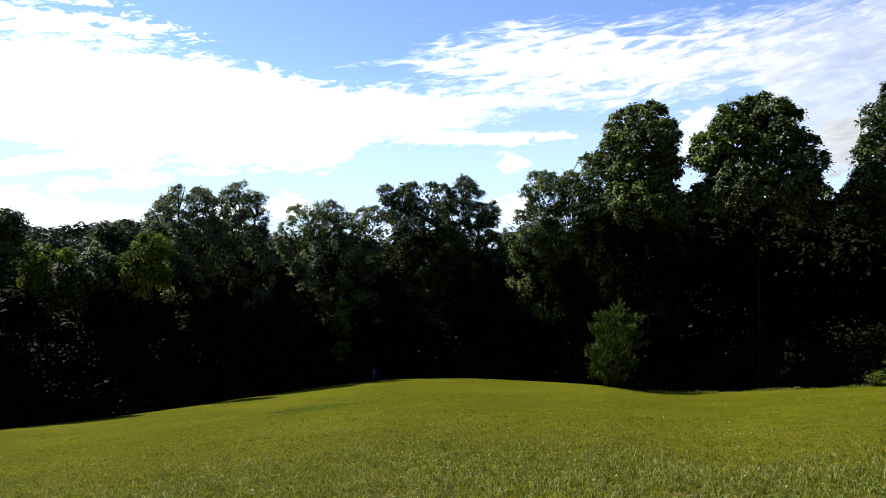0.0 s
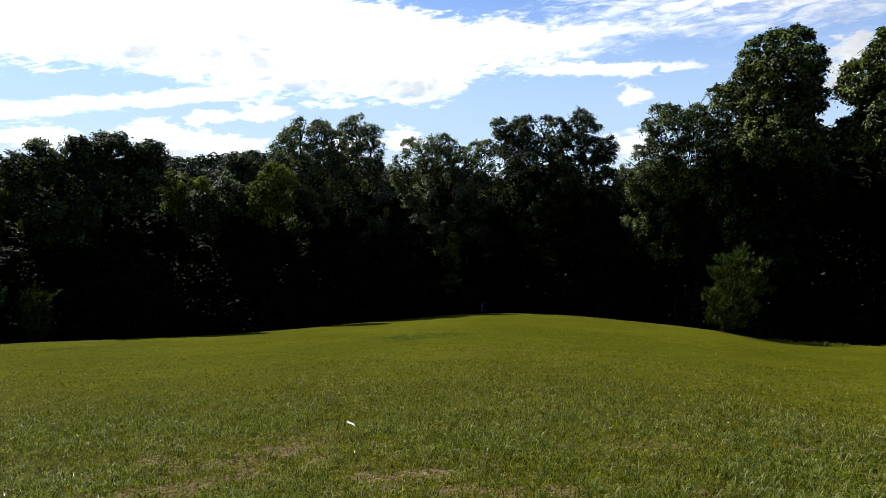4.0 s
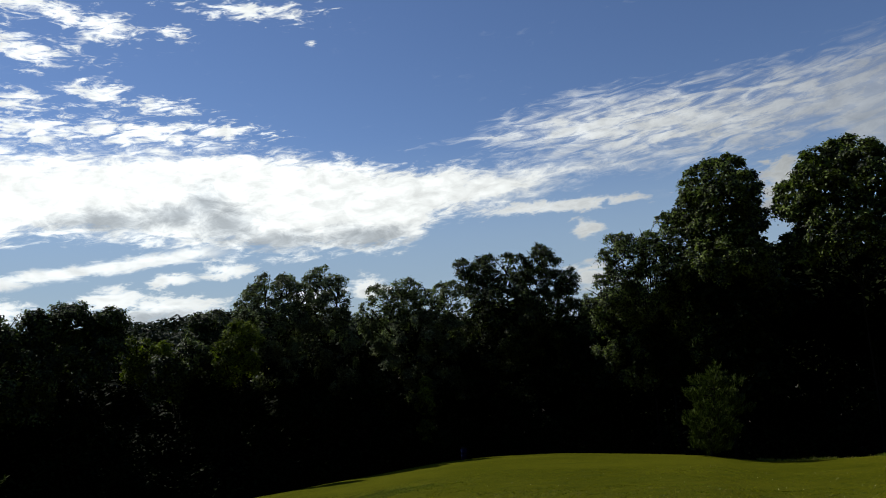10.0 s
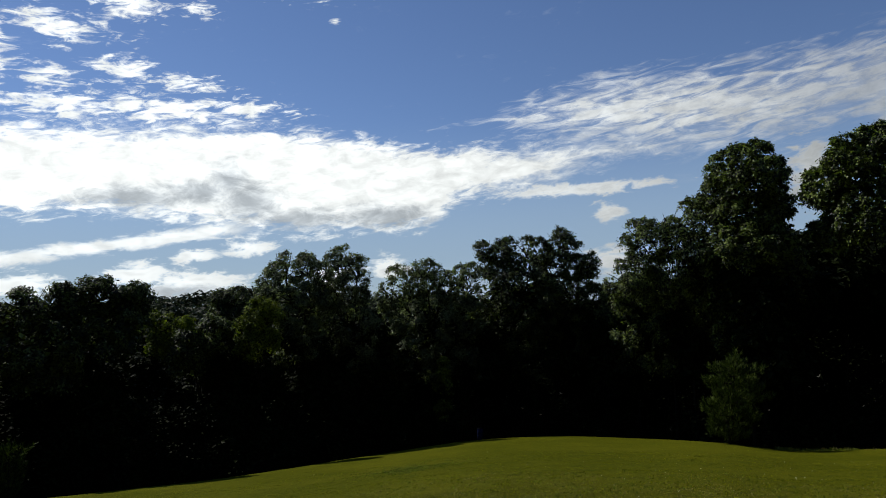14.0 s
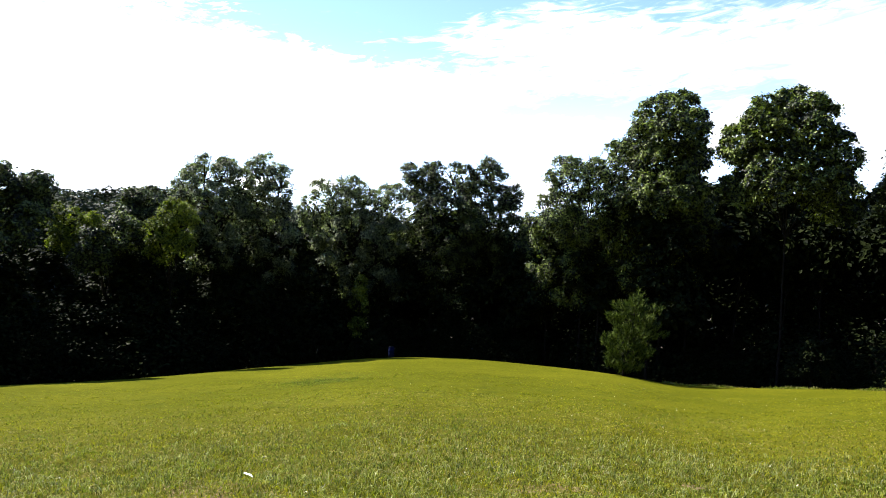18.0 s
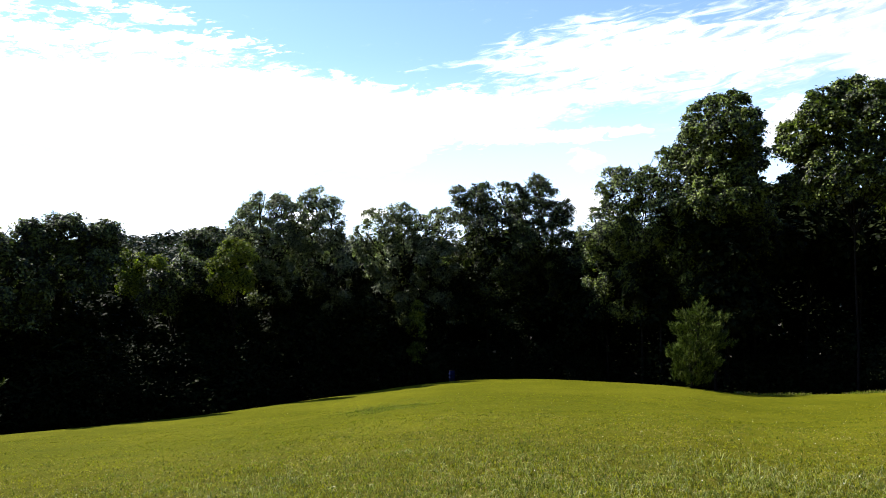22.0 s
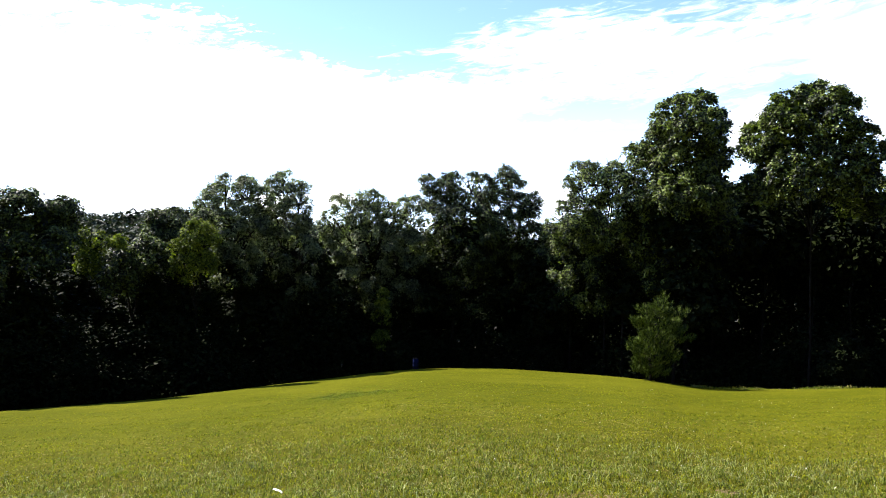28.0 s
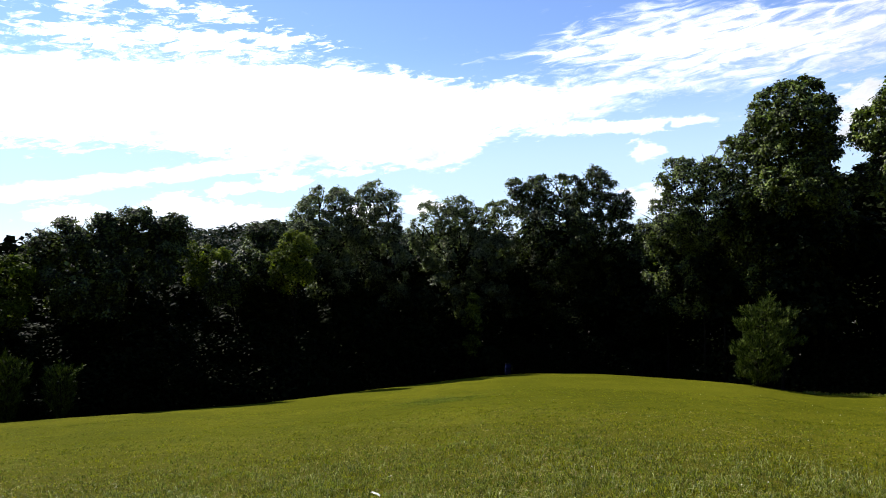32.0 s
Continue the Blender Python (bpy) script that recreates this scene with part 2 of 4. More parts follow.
def lawn_material():
    """Turf seen between and beyond the blades: greens, dry thatch, bare earth."""
    m, g, out = material("turf")
    where = g.node("ShaderNodeTexCoord").outputs["Object"]
    broad = g.noise(where, 0.22, 4, 0.6)
    mid = g.noise(where, 1.7, 5, 0.62)
    fine = g.noise(where, 22.0, 5, 0.7)
    blade = g.noise(where, 90.0, 3, 0.7)
    green = g.mix(g.span(broad, 0.38, 0.64), rgb(0.081, 0.086, 0.004), rgb(0.107, 0.108, 0.006))
    green = g.mix(g.span(mid, 0.48, 0.70, 0, 0.4), green, rgb(0.034, 0.050, 0.004))
    green = g.mix(g.span(fine, 0.50, 0.72, 0, 0.55), green, rgb(0.105, 0.090, 0.010))
    # Dark flecks here and in the thatch put shade between blades into the colour.
    green = g.mix(g.span(blade, 0.56, 0.38, 0, 0.6), green, rgb(0.018, 0.022, 0.0015))
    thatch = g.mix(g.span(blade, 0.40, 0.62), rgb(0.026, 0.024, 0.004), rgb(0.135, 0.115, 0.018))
    nearness = g.node("ShaderNodeAttribute", attribute_name="nearness").outputs["Fac"]
    green = g.mix(g.math("MULTIPLY", nearness, g.span(mid, 0.3, 0.6, 0.55, 1.0)), green, thatch)
    bare = g.node("ShaderNodeAttribute", attribute_name="bare").outputs["Fac"]
    earth = g.mix(g.span(fine, 0.35, 0.65), rgb(0.085, 0.056, 0.032), rgb(0.215, 0.150, 0.092))
    patch = g.span(g.math("MULTIPLY_ADD", g.math("SUBTRACT", fine, 0.5), 3.2, bare), 0.5, 0.9)
    colour = g.mix(patch, green, earth)
    body = g.node("ShaderNodeBsdfPrincipled")
    g.put(body.inputs["Base Color"], colour)
    body.inputs["Roughness"].default_value = 0.8
    body.inputs["Specular IOR Level"].default_value = 0.01
    bump = g.node("ShaderNodeBump")
    bump.inputs["Strength"].default_value = 0.9
    bump.inputs["Distance"].default_value = 0.05
    g.put(bump.inputs["Height"], g.math("ADD", g.math("MULTIPLY", fine, 0.8), g.math("MULTIPLY", blade, 0.5)))
    g.put(body.inputs["Normal"], bump.outputs[0])
    g.put(out.inputs[0], body.outputs[0])
    return m


def litter_material():
    m, g, out = material("leaf_litter")
    where = g.node("ShaderNodeTexCoord").outputs["Object"]
    a, b = g.noise(where, 0.5, 4), g.noise(where, 9.0, 5, 0.7)
    colour = g.mix(g.span(b, 0.35, 0.65), rgb(0.016, 0.013, 0.008), rgb(0.040, 0.031, 0.018))
    colour = g.mix(g.span(a, 0.5, 0.7), colour, rgb(0.022, 0.032, 0.011))
    body = g.node("ShaderNodeBsdfPrincipled")
    g.put(body.inputs["Base Color"], colour)
    body.inputs["Roughness"].default_value = 0.95
    g.put(out.inputs[0], body.outputs[0])
    return m


# Near-black to light tones put crown shade and sunlit clumps into the colour.
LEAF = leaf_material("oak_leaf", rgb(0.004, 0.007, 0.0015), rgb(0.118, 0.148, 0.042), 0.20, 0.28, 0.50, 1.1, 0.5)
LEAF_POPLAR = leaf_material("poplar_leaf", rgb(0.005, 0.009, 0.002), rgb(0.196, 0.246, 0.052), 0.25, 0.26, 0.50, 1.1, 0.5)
# Near-black leaf for the inner wood: its deep shade put into the colour.
LEAF_SHADE = leaf_material("wood_shade_leaf", rgb(0.003, 0.005, 0.002), rgb(0.013, 0.018, 0.005), 0.02, 0.03, 0.35, 1.1)
# Greyer, flatter leaf tone: the haze of distance put into the colour.
LEAF_FAR = leaf_material("haze_tinted_leaf", rgb(0.012, 0.018, 0.011), rgb(0.040, 0.052, 0.031), 0.05, 0.12, 0.35, 0.12)
LEAF_PALE = leaf_material("pale_leaf", rgb(0.016, 0.022, 0.006), rgb(0.190, 0.215, 0.115), 0.3, 0.5, 0.42, 1.1, 0.45)
LEAF_YOUNG = leaf_material("young_leaf", rgb(0.018, 0.028, 0.003), rgb(0.165, 0.195, 0.022), 0.1, 0.35, 0.35)
LEAF_BRIGHT = leaf_material("bright_leaf", rgb(0.012, 0.022, 0.002), rgb(0.110, 0.140, 0.016), 0.06, 0.28, 0.38, 2.0)
NEEDLE = leaf_material("pine_needle", rgb(0.006, 0.013, 0.002), rgb(0.085, 0.114, 0.020), 0.05, 0.12, 0.38, 2.6)
BLADE = leaf_material("grass_blade", rgb(0.050, 0.053, 0.0016), rgb(0.266, 0.258, 0.010), 0.05, 0.38, 0.38, 9.0)
BLADE_DEEP = leaf_material("deep_grass_blade", rgb(0.034, 0.050, 0.002), rgb(0.165, 0.200, 0.022), 0.12, 0.32, 0.35, 7.0)
NEAR_BLADE = leaf_material("foreground_blade", rgb(0.030, 0.038, 0.005), rgb(0.215, 0.215, 0.030), 0.15, 0.36, 0.38, 9.0)
FESCUE = leaf_material("fescue_blade", rgb(0.060, 0.074, 0.010), rgb(0.360, 0.370, 0.130), 0.6, 0.3, 0.42, 9.0, 0.32)
STRAW = leaf_material("dry_blade", rgb(0.13, 0.105, 0.030), rgb(0.36, 0.30, 0.115), 0.2, 0.2)
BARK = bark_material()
TURF, LITTER = lawn_material(), litter_material()


# ---- the ground ----
def curve_of(knots, a):
    """A smooth curve through knots (place, value), for an array of places."""
    k = np.array(knots, float)
    x, y = k[:, 0], k[:, 1]
    slope = np.gradient(y, x)
    i = np.clip(np.searchsorted(x, a) - 1, 0, len(x) - 2)
    w = x[i + 1] - x[i]
    s = np.clip((a - x[i]) / w, 0, 1)
    return ((1 + 2 * s) * (1 - s) ** 2 * y[i] + s * (1 - s) ** 2 * w * slope[i] + s * s * (3 - 2 * s) * y[i + 1] + s * s * (s - 1) * w * slope[i + 1])


# azimuth: how far the mown field reaches, and the fall of the line of sight to its edge
REACH = ((-180, 60), (-120, 45), (-60, 31), (-46, 31), (-30, 33), (-16, 38), (-5.5, 42), (6, 41), (14, 35), (24, 36), (34, 32), (42, 28), (50, 26), (70, 30), (120, 45), (180, 60))
# Past +-90 degrees DROP and HILL raise unseen ground, added to block low sky.
DROP = ((-180, -20), (-120, -6), (-85, 9), (-60, 11.6), (-46, 12.3), (-38, 12.8), (-28, 13.05), (-16, 12.36), (-5.5, 11.42), (1, 11.26), (6, 11.38), (14, 11.6), (18, 11.84), (24, 11.4),
        (28, 10.85), (34, 9.97), (42, 8.58), (48, 7.05), (62, 3), (90, -6), (130, -16), (180, -20))
HILL = ((-180, 22), (-120, 12), (-75, 3), (-46, 0.2), (-40, 0.9), (-33, 1.6), (-26.5, 2.2), (-15, 1.2), (0, 0.2), (8, 0.0), (30, 0), (60, 3), (120, 14), (180, 22))


def reach(az):
    return curve_of(REACH, az)


def ground_z(x, y):
    """Height of the ground, for arrays."""
    x, y = np.asarray(x, float), np.asarray(y, float)
    r, az = np.hypot(x, y), np.degrees(np.arctan2(x, y))
    rb = reach(az)
    fall = np.tan(np.radians(curve_of(DROP, az))) - EYE / rb
    q = np.maximum(r - rb, 0)
    z = -fall * np.minimum(r, rb) - np.maximum(fall, 0.05) * q * np.exp(-q / 30)
    z = z - 0.16 * np.where(q < 30, q * q / (q + 3), 27.3) * np.clip(curve_of(DROP, az) / 11, 0, 1)
    far = np.clip((r - 130) / 220, 0, 1)
    far = far * far * (3 - 2 * far)
    top = EYE + 380 * np.tan(np.radians(curve_of(HILL, az))) - 9
    z = z * (1 - far) + far * top
    away = np.clip((r - 450) / 900, 0, 1)
    return z * (1 - away) - 30 * away


def value_noise(x, y, seed):
    def corner(i, j):
        n = (i * 374761393 + j * 668265263 + seed * 974711) & 0x7FFFFFFF
        n = ((n ^ (n >> 13)) * 1274126177) & 0x7FFFFFFF
        return ((n ^ (n >> 16)) & 0xFFFF) / 65535.0
    i, j = np.floor(x).astype(np.int64), np.floor(y).astype(np.int64)
    a, b = x - i, y - j
    a, b = a * a * (3 - 2 * a), b * b * (3 - 2 * b)
    return (corner(i, j) * (1 - a) + corner(i + 1, j) * a) * (1 - b) + (corner(i, j + 1) * (1 - a) + corner(i + 1, j + 1) * a) * b


def turf(x, y):
    """Small humps and clumps of the turf, over the lie of the land."""
    r = np.hypot(x, y)
    humps = (value_noise(x * 0.35, y * 0.35, 8) - 0.5) * 0.05 + (value_noise(x * 1.9, y * 1.9, 7) - 0.5) * 0.05
    clumps = (value_noise(x * 5.3 + y * 1.1, y * 5.3, 6) - 0.5) * 0.05 + (value_noise(x * 12.0, y * 12.0 + x * 2.0, 4) - 0.5) * 0.025
    return humps * np.clip(r / 3, 0, 1) * np.clip((34 - r) / 10, 0, 1) + clumps * np.clip(r / 3, 0, 1) * np.clip((22 - r) / 8, 0, 1)


def gz(x, y):
    return float(ground_z(np.array([x]), np.array([y]))[0])


def spot(az, r):
    """The place on the ground at an azimuth and distance."""
    x, y = r * math.sin(radians(az)), r * math.cos(radians(az))
    return Vector((x, y, gz(x, y)))


BARE_SPOTS = ((19.8, 5.5, 0.45), (19.4, 4.7, 0.5), (14.5, 4.2, 0.4), (29.3, 6.8, 0.65), (20.2, 8.3, 0.3), (14.3, 8.3, 0.35), (-7.4, 3.8, 0.45), (-20.6, 3.75, 0.45), (-23.7, 6.8, 0.3), (-34.2, 6.7, 0.35),
              (-17.2, 5.5, 0.25), (-9.4, 6.1, 0.25), (1.9, 5.0, 0.3), (35.0, 8.0, 0.6), (46.0, 6.8, 0.6), (-2.9, 9.2, 0.25))


def bareness(x, y):
    """0 where the turf is thick, 1 on bare earth."""
    n = 0.6 * value_noise(x * 1.3, y * 1.3, 3) + 0.4 * value_noise(x * 4.1, y * 4.1, 5)
    r = np.hypot(x, y)
    b = np.clip((n - 0.53) * 4.2, 0, 0.85) * np.clip((11 - r) / 6, 0, 1)
    for az, d, size in BARE_SPOTS:
        px, py = d * math.sin(radians(az)), d * math.cos(radians(az))
        b = np.maximum(b, np.clip(1.05 - np.hypot(x - px, (y - py) * 1.3) / size - (0.5 - n) * 2.6, 0, 0.85))
    return b


def mesh_from(name, verts, faces, mats, smooth=False, index=None):
    """A mesh from arrays; all faces have as many corners as a row of faces."""
    verts, faces = np.asarray(verts, np.float32), np.asarray(faces, np.int32)
    me = bpy.data.meshes.new(name)
    me.vertices.add(len(verts))
    me.vertices.foreach_set("co", verts.ravel())
    me.loops.add(faces.size)
    me.loops.foreach_set("vertex_index", faces.ravel())
    me.polygons.add(len(faces))
    me.polygons.foreach_set("loop_start", np.arange(0, faces.size, faces.shape[1], dtype=np.int32))
    for m in mats:
        me.materials.append(m)
    if index is not None:
        me.polygons.foreach_set("material_index", np.asarray(index, np.int32))
    me.polygons.foreach_set("use_smooth", np.full(len(faces), smooth))
    me.update(calc_edges=True)
    return me


def part(name, me, parent, label=""):
    ob = new(name, me)
    ob.parent = parent
    if label:
        ob["label"] = label
    return ob


def thing(name, place, label, category, group="", turn=0.0):
    ob = new(name)
    ob.matrix_world = Matrix.Translation(place) @ Matrix.Rotation(turn, 4, "Z")
    ob.empty_display_size = 0.2
    return tagged(ob, label, category, group)


def build_ground():
    az = np.concatenate([np.arange(-180, -58, 3.0), np.arange(-58, 58, 0.45), np.arange(58, 180, 3.0)])
    r = [0.0, 0.02]
    while r[-1] < 15:
        r.append(r[-1] + 0.05 + 0.002 * r[-1])
    while r[-1] < 60:
        r.append(r[-1] * 1.026)
    while r[-1] < 4800:
        r.append(r[-1] * 1.06)
    r = np.array(r)
    A, Rr = np.meshgrid(np.radians(az), r)
    x, y = Rr * np.sin(A), Rr * np.cos(A)
    z = ground_z(x, y) + turf(x, y)
    n, k = len(az), len(r)
    verts = np.stack([x, y, z], -1).reshape(-1, 3)
    i, j = np.meshgrid(np.arange(k - 1), np.arange(n), indexing="ij")
    faces = np.stack([i * n + j, i * n + (j + 1) % n, (i + 1) * n + (j + 1) % n, (i + 1) * n + j], -1).reshape(-1, 4)
    middle = verts[faces].mean(1)
    mr, maz = np.hypot(middle[:, 0], middle[:, 1]), np.degrees(np.arctan2(middle[:, 0], middle[:, 1]))
    wild = mr > reach(maz) + 0.9 + 0.8 * value_noise(middle[:, 0] * 0.8, middle[:, 1] * 0.8, 9)
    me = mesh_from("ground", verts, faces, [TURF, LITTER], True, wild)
    attr = me.attributes.new("bare", "FLOAT", "POINT")
    attr.data.foreach_set("value", bareness(x, y).ravel().astype(np.float32))
    # thatch fades out with distance from the camera
    attr = me.attributes.new("nearness", "FLOAT", "POINT")
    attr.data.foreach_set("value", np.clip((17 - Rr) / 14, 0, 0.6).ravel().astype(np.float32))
    tagged(new("ground", me), "sloping mown grass field running down to dark woods", "ground", kind="structure")


build_ground()


# ---- grass ----
def blades(name, x, y, length, width, lean, mat, label, seed):
    """One mesh of grass blades: each a bent strip that ends in a point."""
    rng = np.random.default_rng(seed)
    n = len(x)
    z = ground_z(x, y) + turf(x, y) - 0.012
    turn = rng.uniform(0, 2 * np.pi, n)
    tip = rng.uniform(0, 2 * np.pi, n)
    side = np.stack([np.cos(turn), np.sin(turn), np.zeros(n)], 1) * (width * 0.5)[:, None]
    bend = np.stack([np.cos(tip), np.sin(tip), np.zeros(n)], 1) * (length * lean)[:, None]
    base = np.stack([x, y, z], 1)
    up = np.zeros((n, 3))
    up[:, 2] = length
    midp = base + up * 0.6 + bend * 0.35
    v = np.stack([base - side, base + side, midp + side * 0.8, midp - side * 0.8, base + up * np.maximum(1 - 0.5 * lean, 0.2)[:, None] + bend], 1).reshape(-1, 3)
    o = np.arange(n)[:, None] * 5
    tris = np.concatenate([o + [0, 1, 2], o + [0, 2, 3], o + [3, 2, 4]])
    ob = new(name, mesh_from(name, v, tris, [mat]))
    return tagged(ob, label, "grass", kind="stuff")


def scatter(count, near, far, seed, power=1.0, half_angle=50):
    """Random places on the field, thinner with distance."""
    rng = np.random.default_rng(seed)
    r = near + (far - near) * rng.uniform(0, 1, count) ** power
    a = np.radians(rng.uniform(-half_angle, half_angle, count))
    x, y = r * np.sin(a), r * np.cos(a)
    keep = r < reach(np.degrees(a)) - 0.15
    return x[keep], y[keep], rng


def build_grass():
    for name, count, near, far, power, mat, label, seed, size, clump in (
            ("lawn_grass", 150000, 2.0, 27, 1.25, BLADE, "short yellow-green mown grass", 11, 0.052, 0.42),
            ("coarse_grass", 70000, 2.0, 27, 1.4, BLADE_DEEP, "coarser deep green grass tufts in the lawn", 12, 0.068, 0.50),
            ("dry_grass", 65000, 2.0, 18, 1.6, STRAW, "dry straw-coloured blades in the lawn", 13, 0.042, 0.40),
            ("near_grass", 30000, 0.15, 7.0, 0.6, BLADE, "short mown grass where the lawn goes on behind", 15, 0.05, 0.42),
            ("field_grass", 55000, 18, 42, 1.3, BLADE, "mown grass on the far slope of the field", 14, 0.045, 0.05)):
        x, y, rng = scatter(count, near, far, seed, power, 180 if near < 1 else 50)
        tuft = 0.40 * value_noise(x * 1.1, y * 1.1, seed) + 0.32 * value_noise(x * 4, y * 4, seed + 1) + 0.28 * value_noise(x * 11, y * 11, seed + 2)
        fresh = 0.16 * np.clip((np.degrees(np.arctan2(x, y)) - 8) / 16, 0, 1) if mat is BLADE_DEEP else 0.0  # greener on the higher side of the field
        keep = (tuft > clump - fresh - 0.3 * rng.uniform(0, 1, len(x))) & (bareness(x, y) < rng.uniform(0.2, 1.25, len(x)))
        x, y = x[keep], y[keep]
        r = np.hypot(x, y)
        length = size * rng.uniform(0.5, 1.5, len(x)) * (0.25 + 2.0 * tuft[keep] ** 1.3) * np.clip(1.4 - r / 20, 0.4, 1)
        width = (0.0050 + 0.00055 * r) * rng.uniform(0.7, 1.4, len(x))
        blades(name, x, y, length, width, rng.uniform(0.4, 1.4, len(x)), mat, label, seed + 50)


build_grass()


def build_near_turf():
    """The thick, clumped turf of the foreground, and the paler, longer fescue in it."""
    for name, count, seed, size, mat, label, reach_az, cut in (("clumped_grass", 95000, 31, 0.060, NEAR_BLADE, "thick clumps of short yellow-green grass in the foreground", 50, 0.40),
                                                               ("green_clumps", 45000, 33, 0.062, BLADE_DEEP, "fresh green clumps in the foreground lawn", 50, 0.52),
                                                               ("fescue", 46000, 35, 0.105, FESCUE, "long pale glossy fescue blades in the foreground lawn", 50, 0.50)):
        x, y, rng = scatter(count, 2.8, 12.0, seed, 1.0, reach_az)
        clump = 0.35 * value_noise(x * 0.9, y * 0.9, seed) + 0.40 * value_noise(x * 5.3 + y * 1.1, y * 5.3, 6) + 0.25 * value_noise(x * 13, y * 13, seed + 2)
        az = np.degrees(np.arctan2(x, y))
        dense = np.clip((az + 2) / 20, 0.4, 1) if name == "fescue" else 1.0
        keep = (clump > cut - 0.22 * rng.uniform(0, 1, len(x))) & (bareness(x, y) < rng.uniform(0.15, 0.8, len(x))) & (rng.uniform(0, 1, len(x)) < dense * np.clip((12.5 - np.hypot(x, y)) / 4, 0, 1))
        x, y, clump = x[keep], y[keep], clump[keep]
        length = size * rng.uniform(0.5, 1.4, len(x)) * (0.4 + 1.3 * clump)
        width = (0.0042 + 0.00045 * np.hypot(x, y)) * rng.uniform(0.7, 1.3, len(x))
        blades(name, x, y, length, width, rng.uniform(0.35, 1.2, len(x)), mat, label, seed + 60)


build_near_turf()


def build_tufts():
    """Patches of longer, darker grass that the mower left."""
    rng = np.random.default_rng(17)
    for az, r, wide, deep, count, length in ((45, 12.5, 2.4, 1.8, 2400, 0.14), (25.0, 6.2, 1.6, 1.1, 1100, 0.10), (32.0, 7.6, 1.5, 1.2, 900, 0.10), (21.0, 7.2, 1.0, 0.7, 500, 0.09), (41.0, 10.5, 1.8, 1.4, 900, 0.11), (-12.0, 23.0, 2.0, 1.8, 2600, 0.055), (35, 9.0, 1.6, 1.2, 600, 0.10), (14.0, 5.0, 1.2, 0.8, 500, 0.08), (-30.0, 5.2, 1.2, 0.8, 400, 0.07)):
        cx, cy = r * math.sin(radians(az)), r * math.cos(radians(az))
        x, y = cx + rng.normal(size=count) * wide * 0.5, cy + rng.normal(size=count) * deep * 0.5
        blades("grass_tuft", x, y, length * rng.uniform(0.4, 1.2, count), np.full(count, 0.009 + 0.0007 * r), rng.uniform(0.4, 1.2, count), BLADE_DEEP, "patch of longer dark green grass in the lawn", int(az) + 400)


build_tufts()


def build_clover():
    """White clover heads dotted over the field."""
    x, y, rng = scatter(330, 8.0, 27.0, 19, 0.8)
    az = np.degrees(np.arctan2(x, y))
    keep = rng.uniform(0, 1, len(x)) < np.clip((az + 14) / 30, 0.08, 1)
    x, y = x[keep], y[keep]
    z = ground_z(x, y) + rng.uniform(0.04, 0.09, len(x))
    c = np.stack([x, y, z], 1)
    size = (0.009 * rng.uniform(0.7, 1.3, len(x)))[:, None, None]
    star = np.array([(1, 0, 0), (0, 1, 0), (-1, 0, 0), (0, -1, 0), (0, 0, 0.9), (0, 0, -0.9)])
    v = (c[:, None] + star * size).reshape(-1, 3)
    tri = np.array([(0, 1, 4), (1, 2, 4), (2, 3, 4), (3, 0, 4), (1, 0, 5), (2, 1, 5), (3, 2, 5), (0, 3, 5)])
    f = (np.arange(len(x))[:, None, None] * 6 + tri).reshape(-1, 3)
    white = plain_material("clover_white", (0.62, 0.60, 0.55), 0.8)
    tagged(new("clover_flowers", mesh_from("clover_flowers", v, f, [white])), "white clover heads dotted over the lawn", "flowers", kind="stuff")


build_clover()


# ---- plants: leaves, needles, limbs ----
def leaf_quads(centres, size, rng, droop=0.3, slim=0.55):
    """Four-cornered leaves, pointed at both ends, turned every way."""
    n = len(centres)
    along = rng.normal(size=(n, 3))
    along[:, 2] = along[:, 2] * 0.6 - droop
    along /= np.linalg.norm(along, axis=1)[:, None]
    face = rng.normal(size=(n, 3))
    face[:, 2] = np.abs(face[:, 2]) + 0.5
    across = np.cross(along, face)
    across /= np.linalg.norm(across, axis=1)[:, None] + 1e-9
    s = (size * rng.uniform(0.6, 1.35, n))[:, None]
    lift = np.cross(across, along) * s * 0.12
    v = np.stack([centres - along * s * 0.5, centres + across * s * slim * 0.5 + lift, centres + along * s * 0.5, centres - across * s * slim * 0.5 + lift], 1)
    return v.reshape(-1, 3), np.arange(4 * n).reshape(-1, 4)


def tube(points, radii, sides=7):
    """A tapered limb along points."""
    points = np.asarray(points, float)
    ring = np.arange(sides) * 2 * np.pi / sides
    rows = []
    for i, (p, w) in enumerate(zip(points, radii)):
        t = points[min(i + 1, len(points) - 1)] - points[max(i - 1, 0)]
        t = t / (np.linalg.norm(t) + 1e-9)
        a = np.cross(t, (0.3, 1, 0.1))
        a /= np.linalg.norm(a)
        b = np.cross(t, a)
        rows.append(p + w * (np.cos(ring)[:, None] * a + np.sin(ring)[:, None] * b))
    v = np.concatenate(rows)
    k = len(points)
    i, j = np.meshgrid(np.arange(k - 1), np.arange(sides), indexing="ij")
    f = np.stack([i * sides + j, i * sides + (j + 1) % sides, (i + 1) * sides + (j + 1) % sides, (i + 1) * sides + j], -1).reshape(-1, 4)
    return v, f


def joined(pieces):
    vs, fs, o = [], [], 0
    for v, f in pieces:
        vs.append(v)
        fs.append(f + o)
        o += len(v)
    return np.concatenate(vs), np.concatenate(fs)


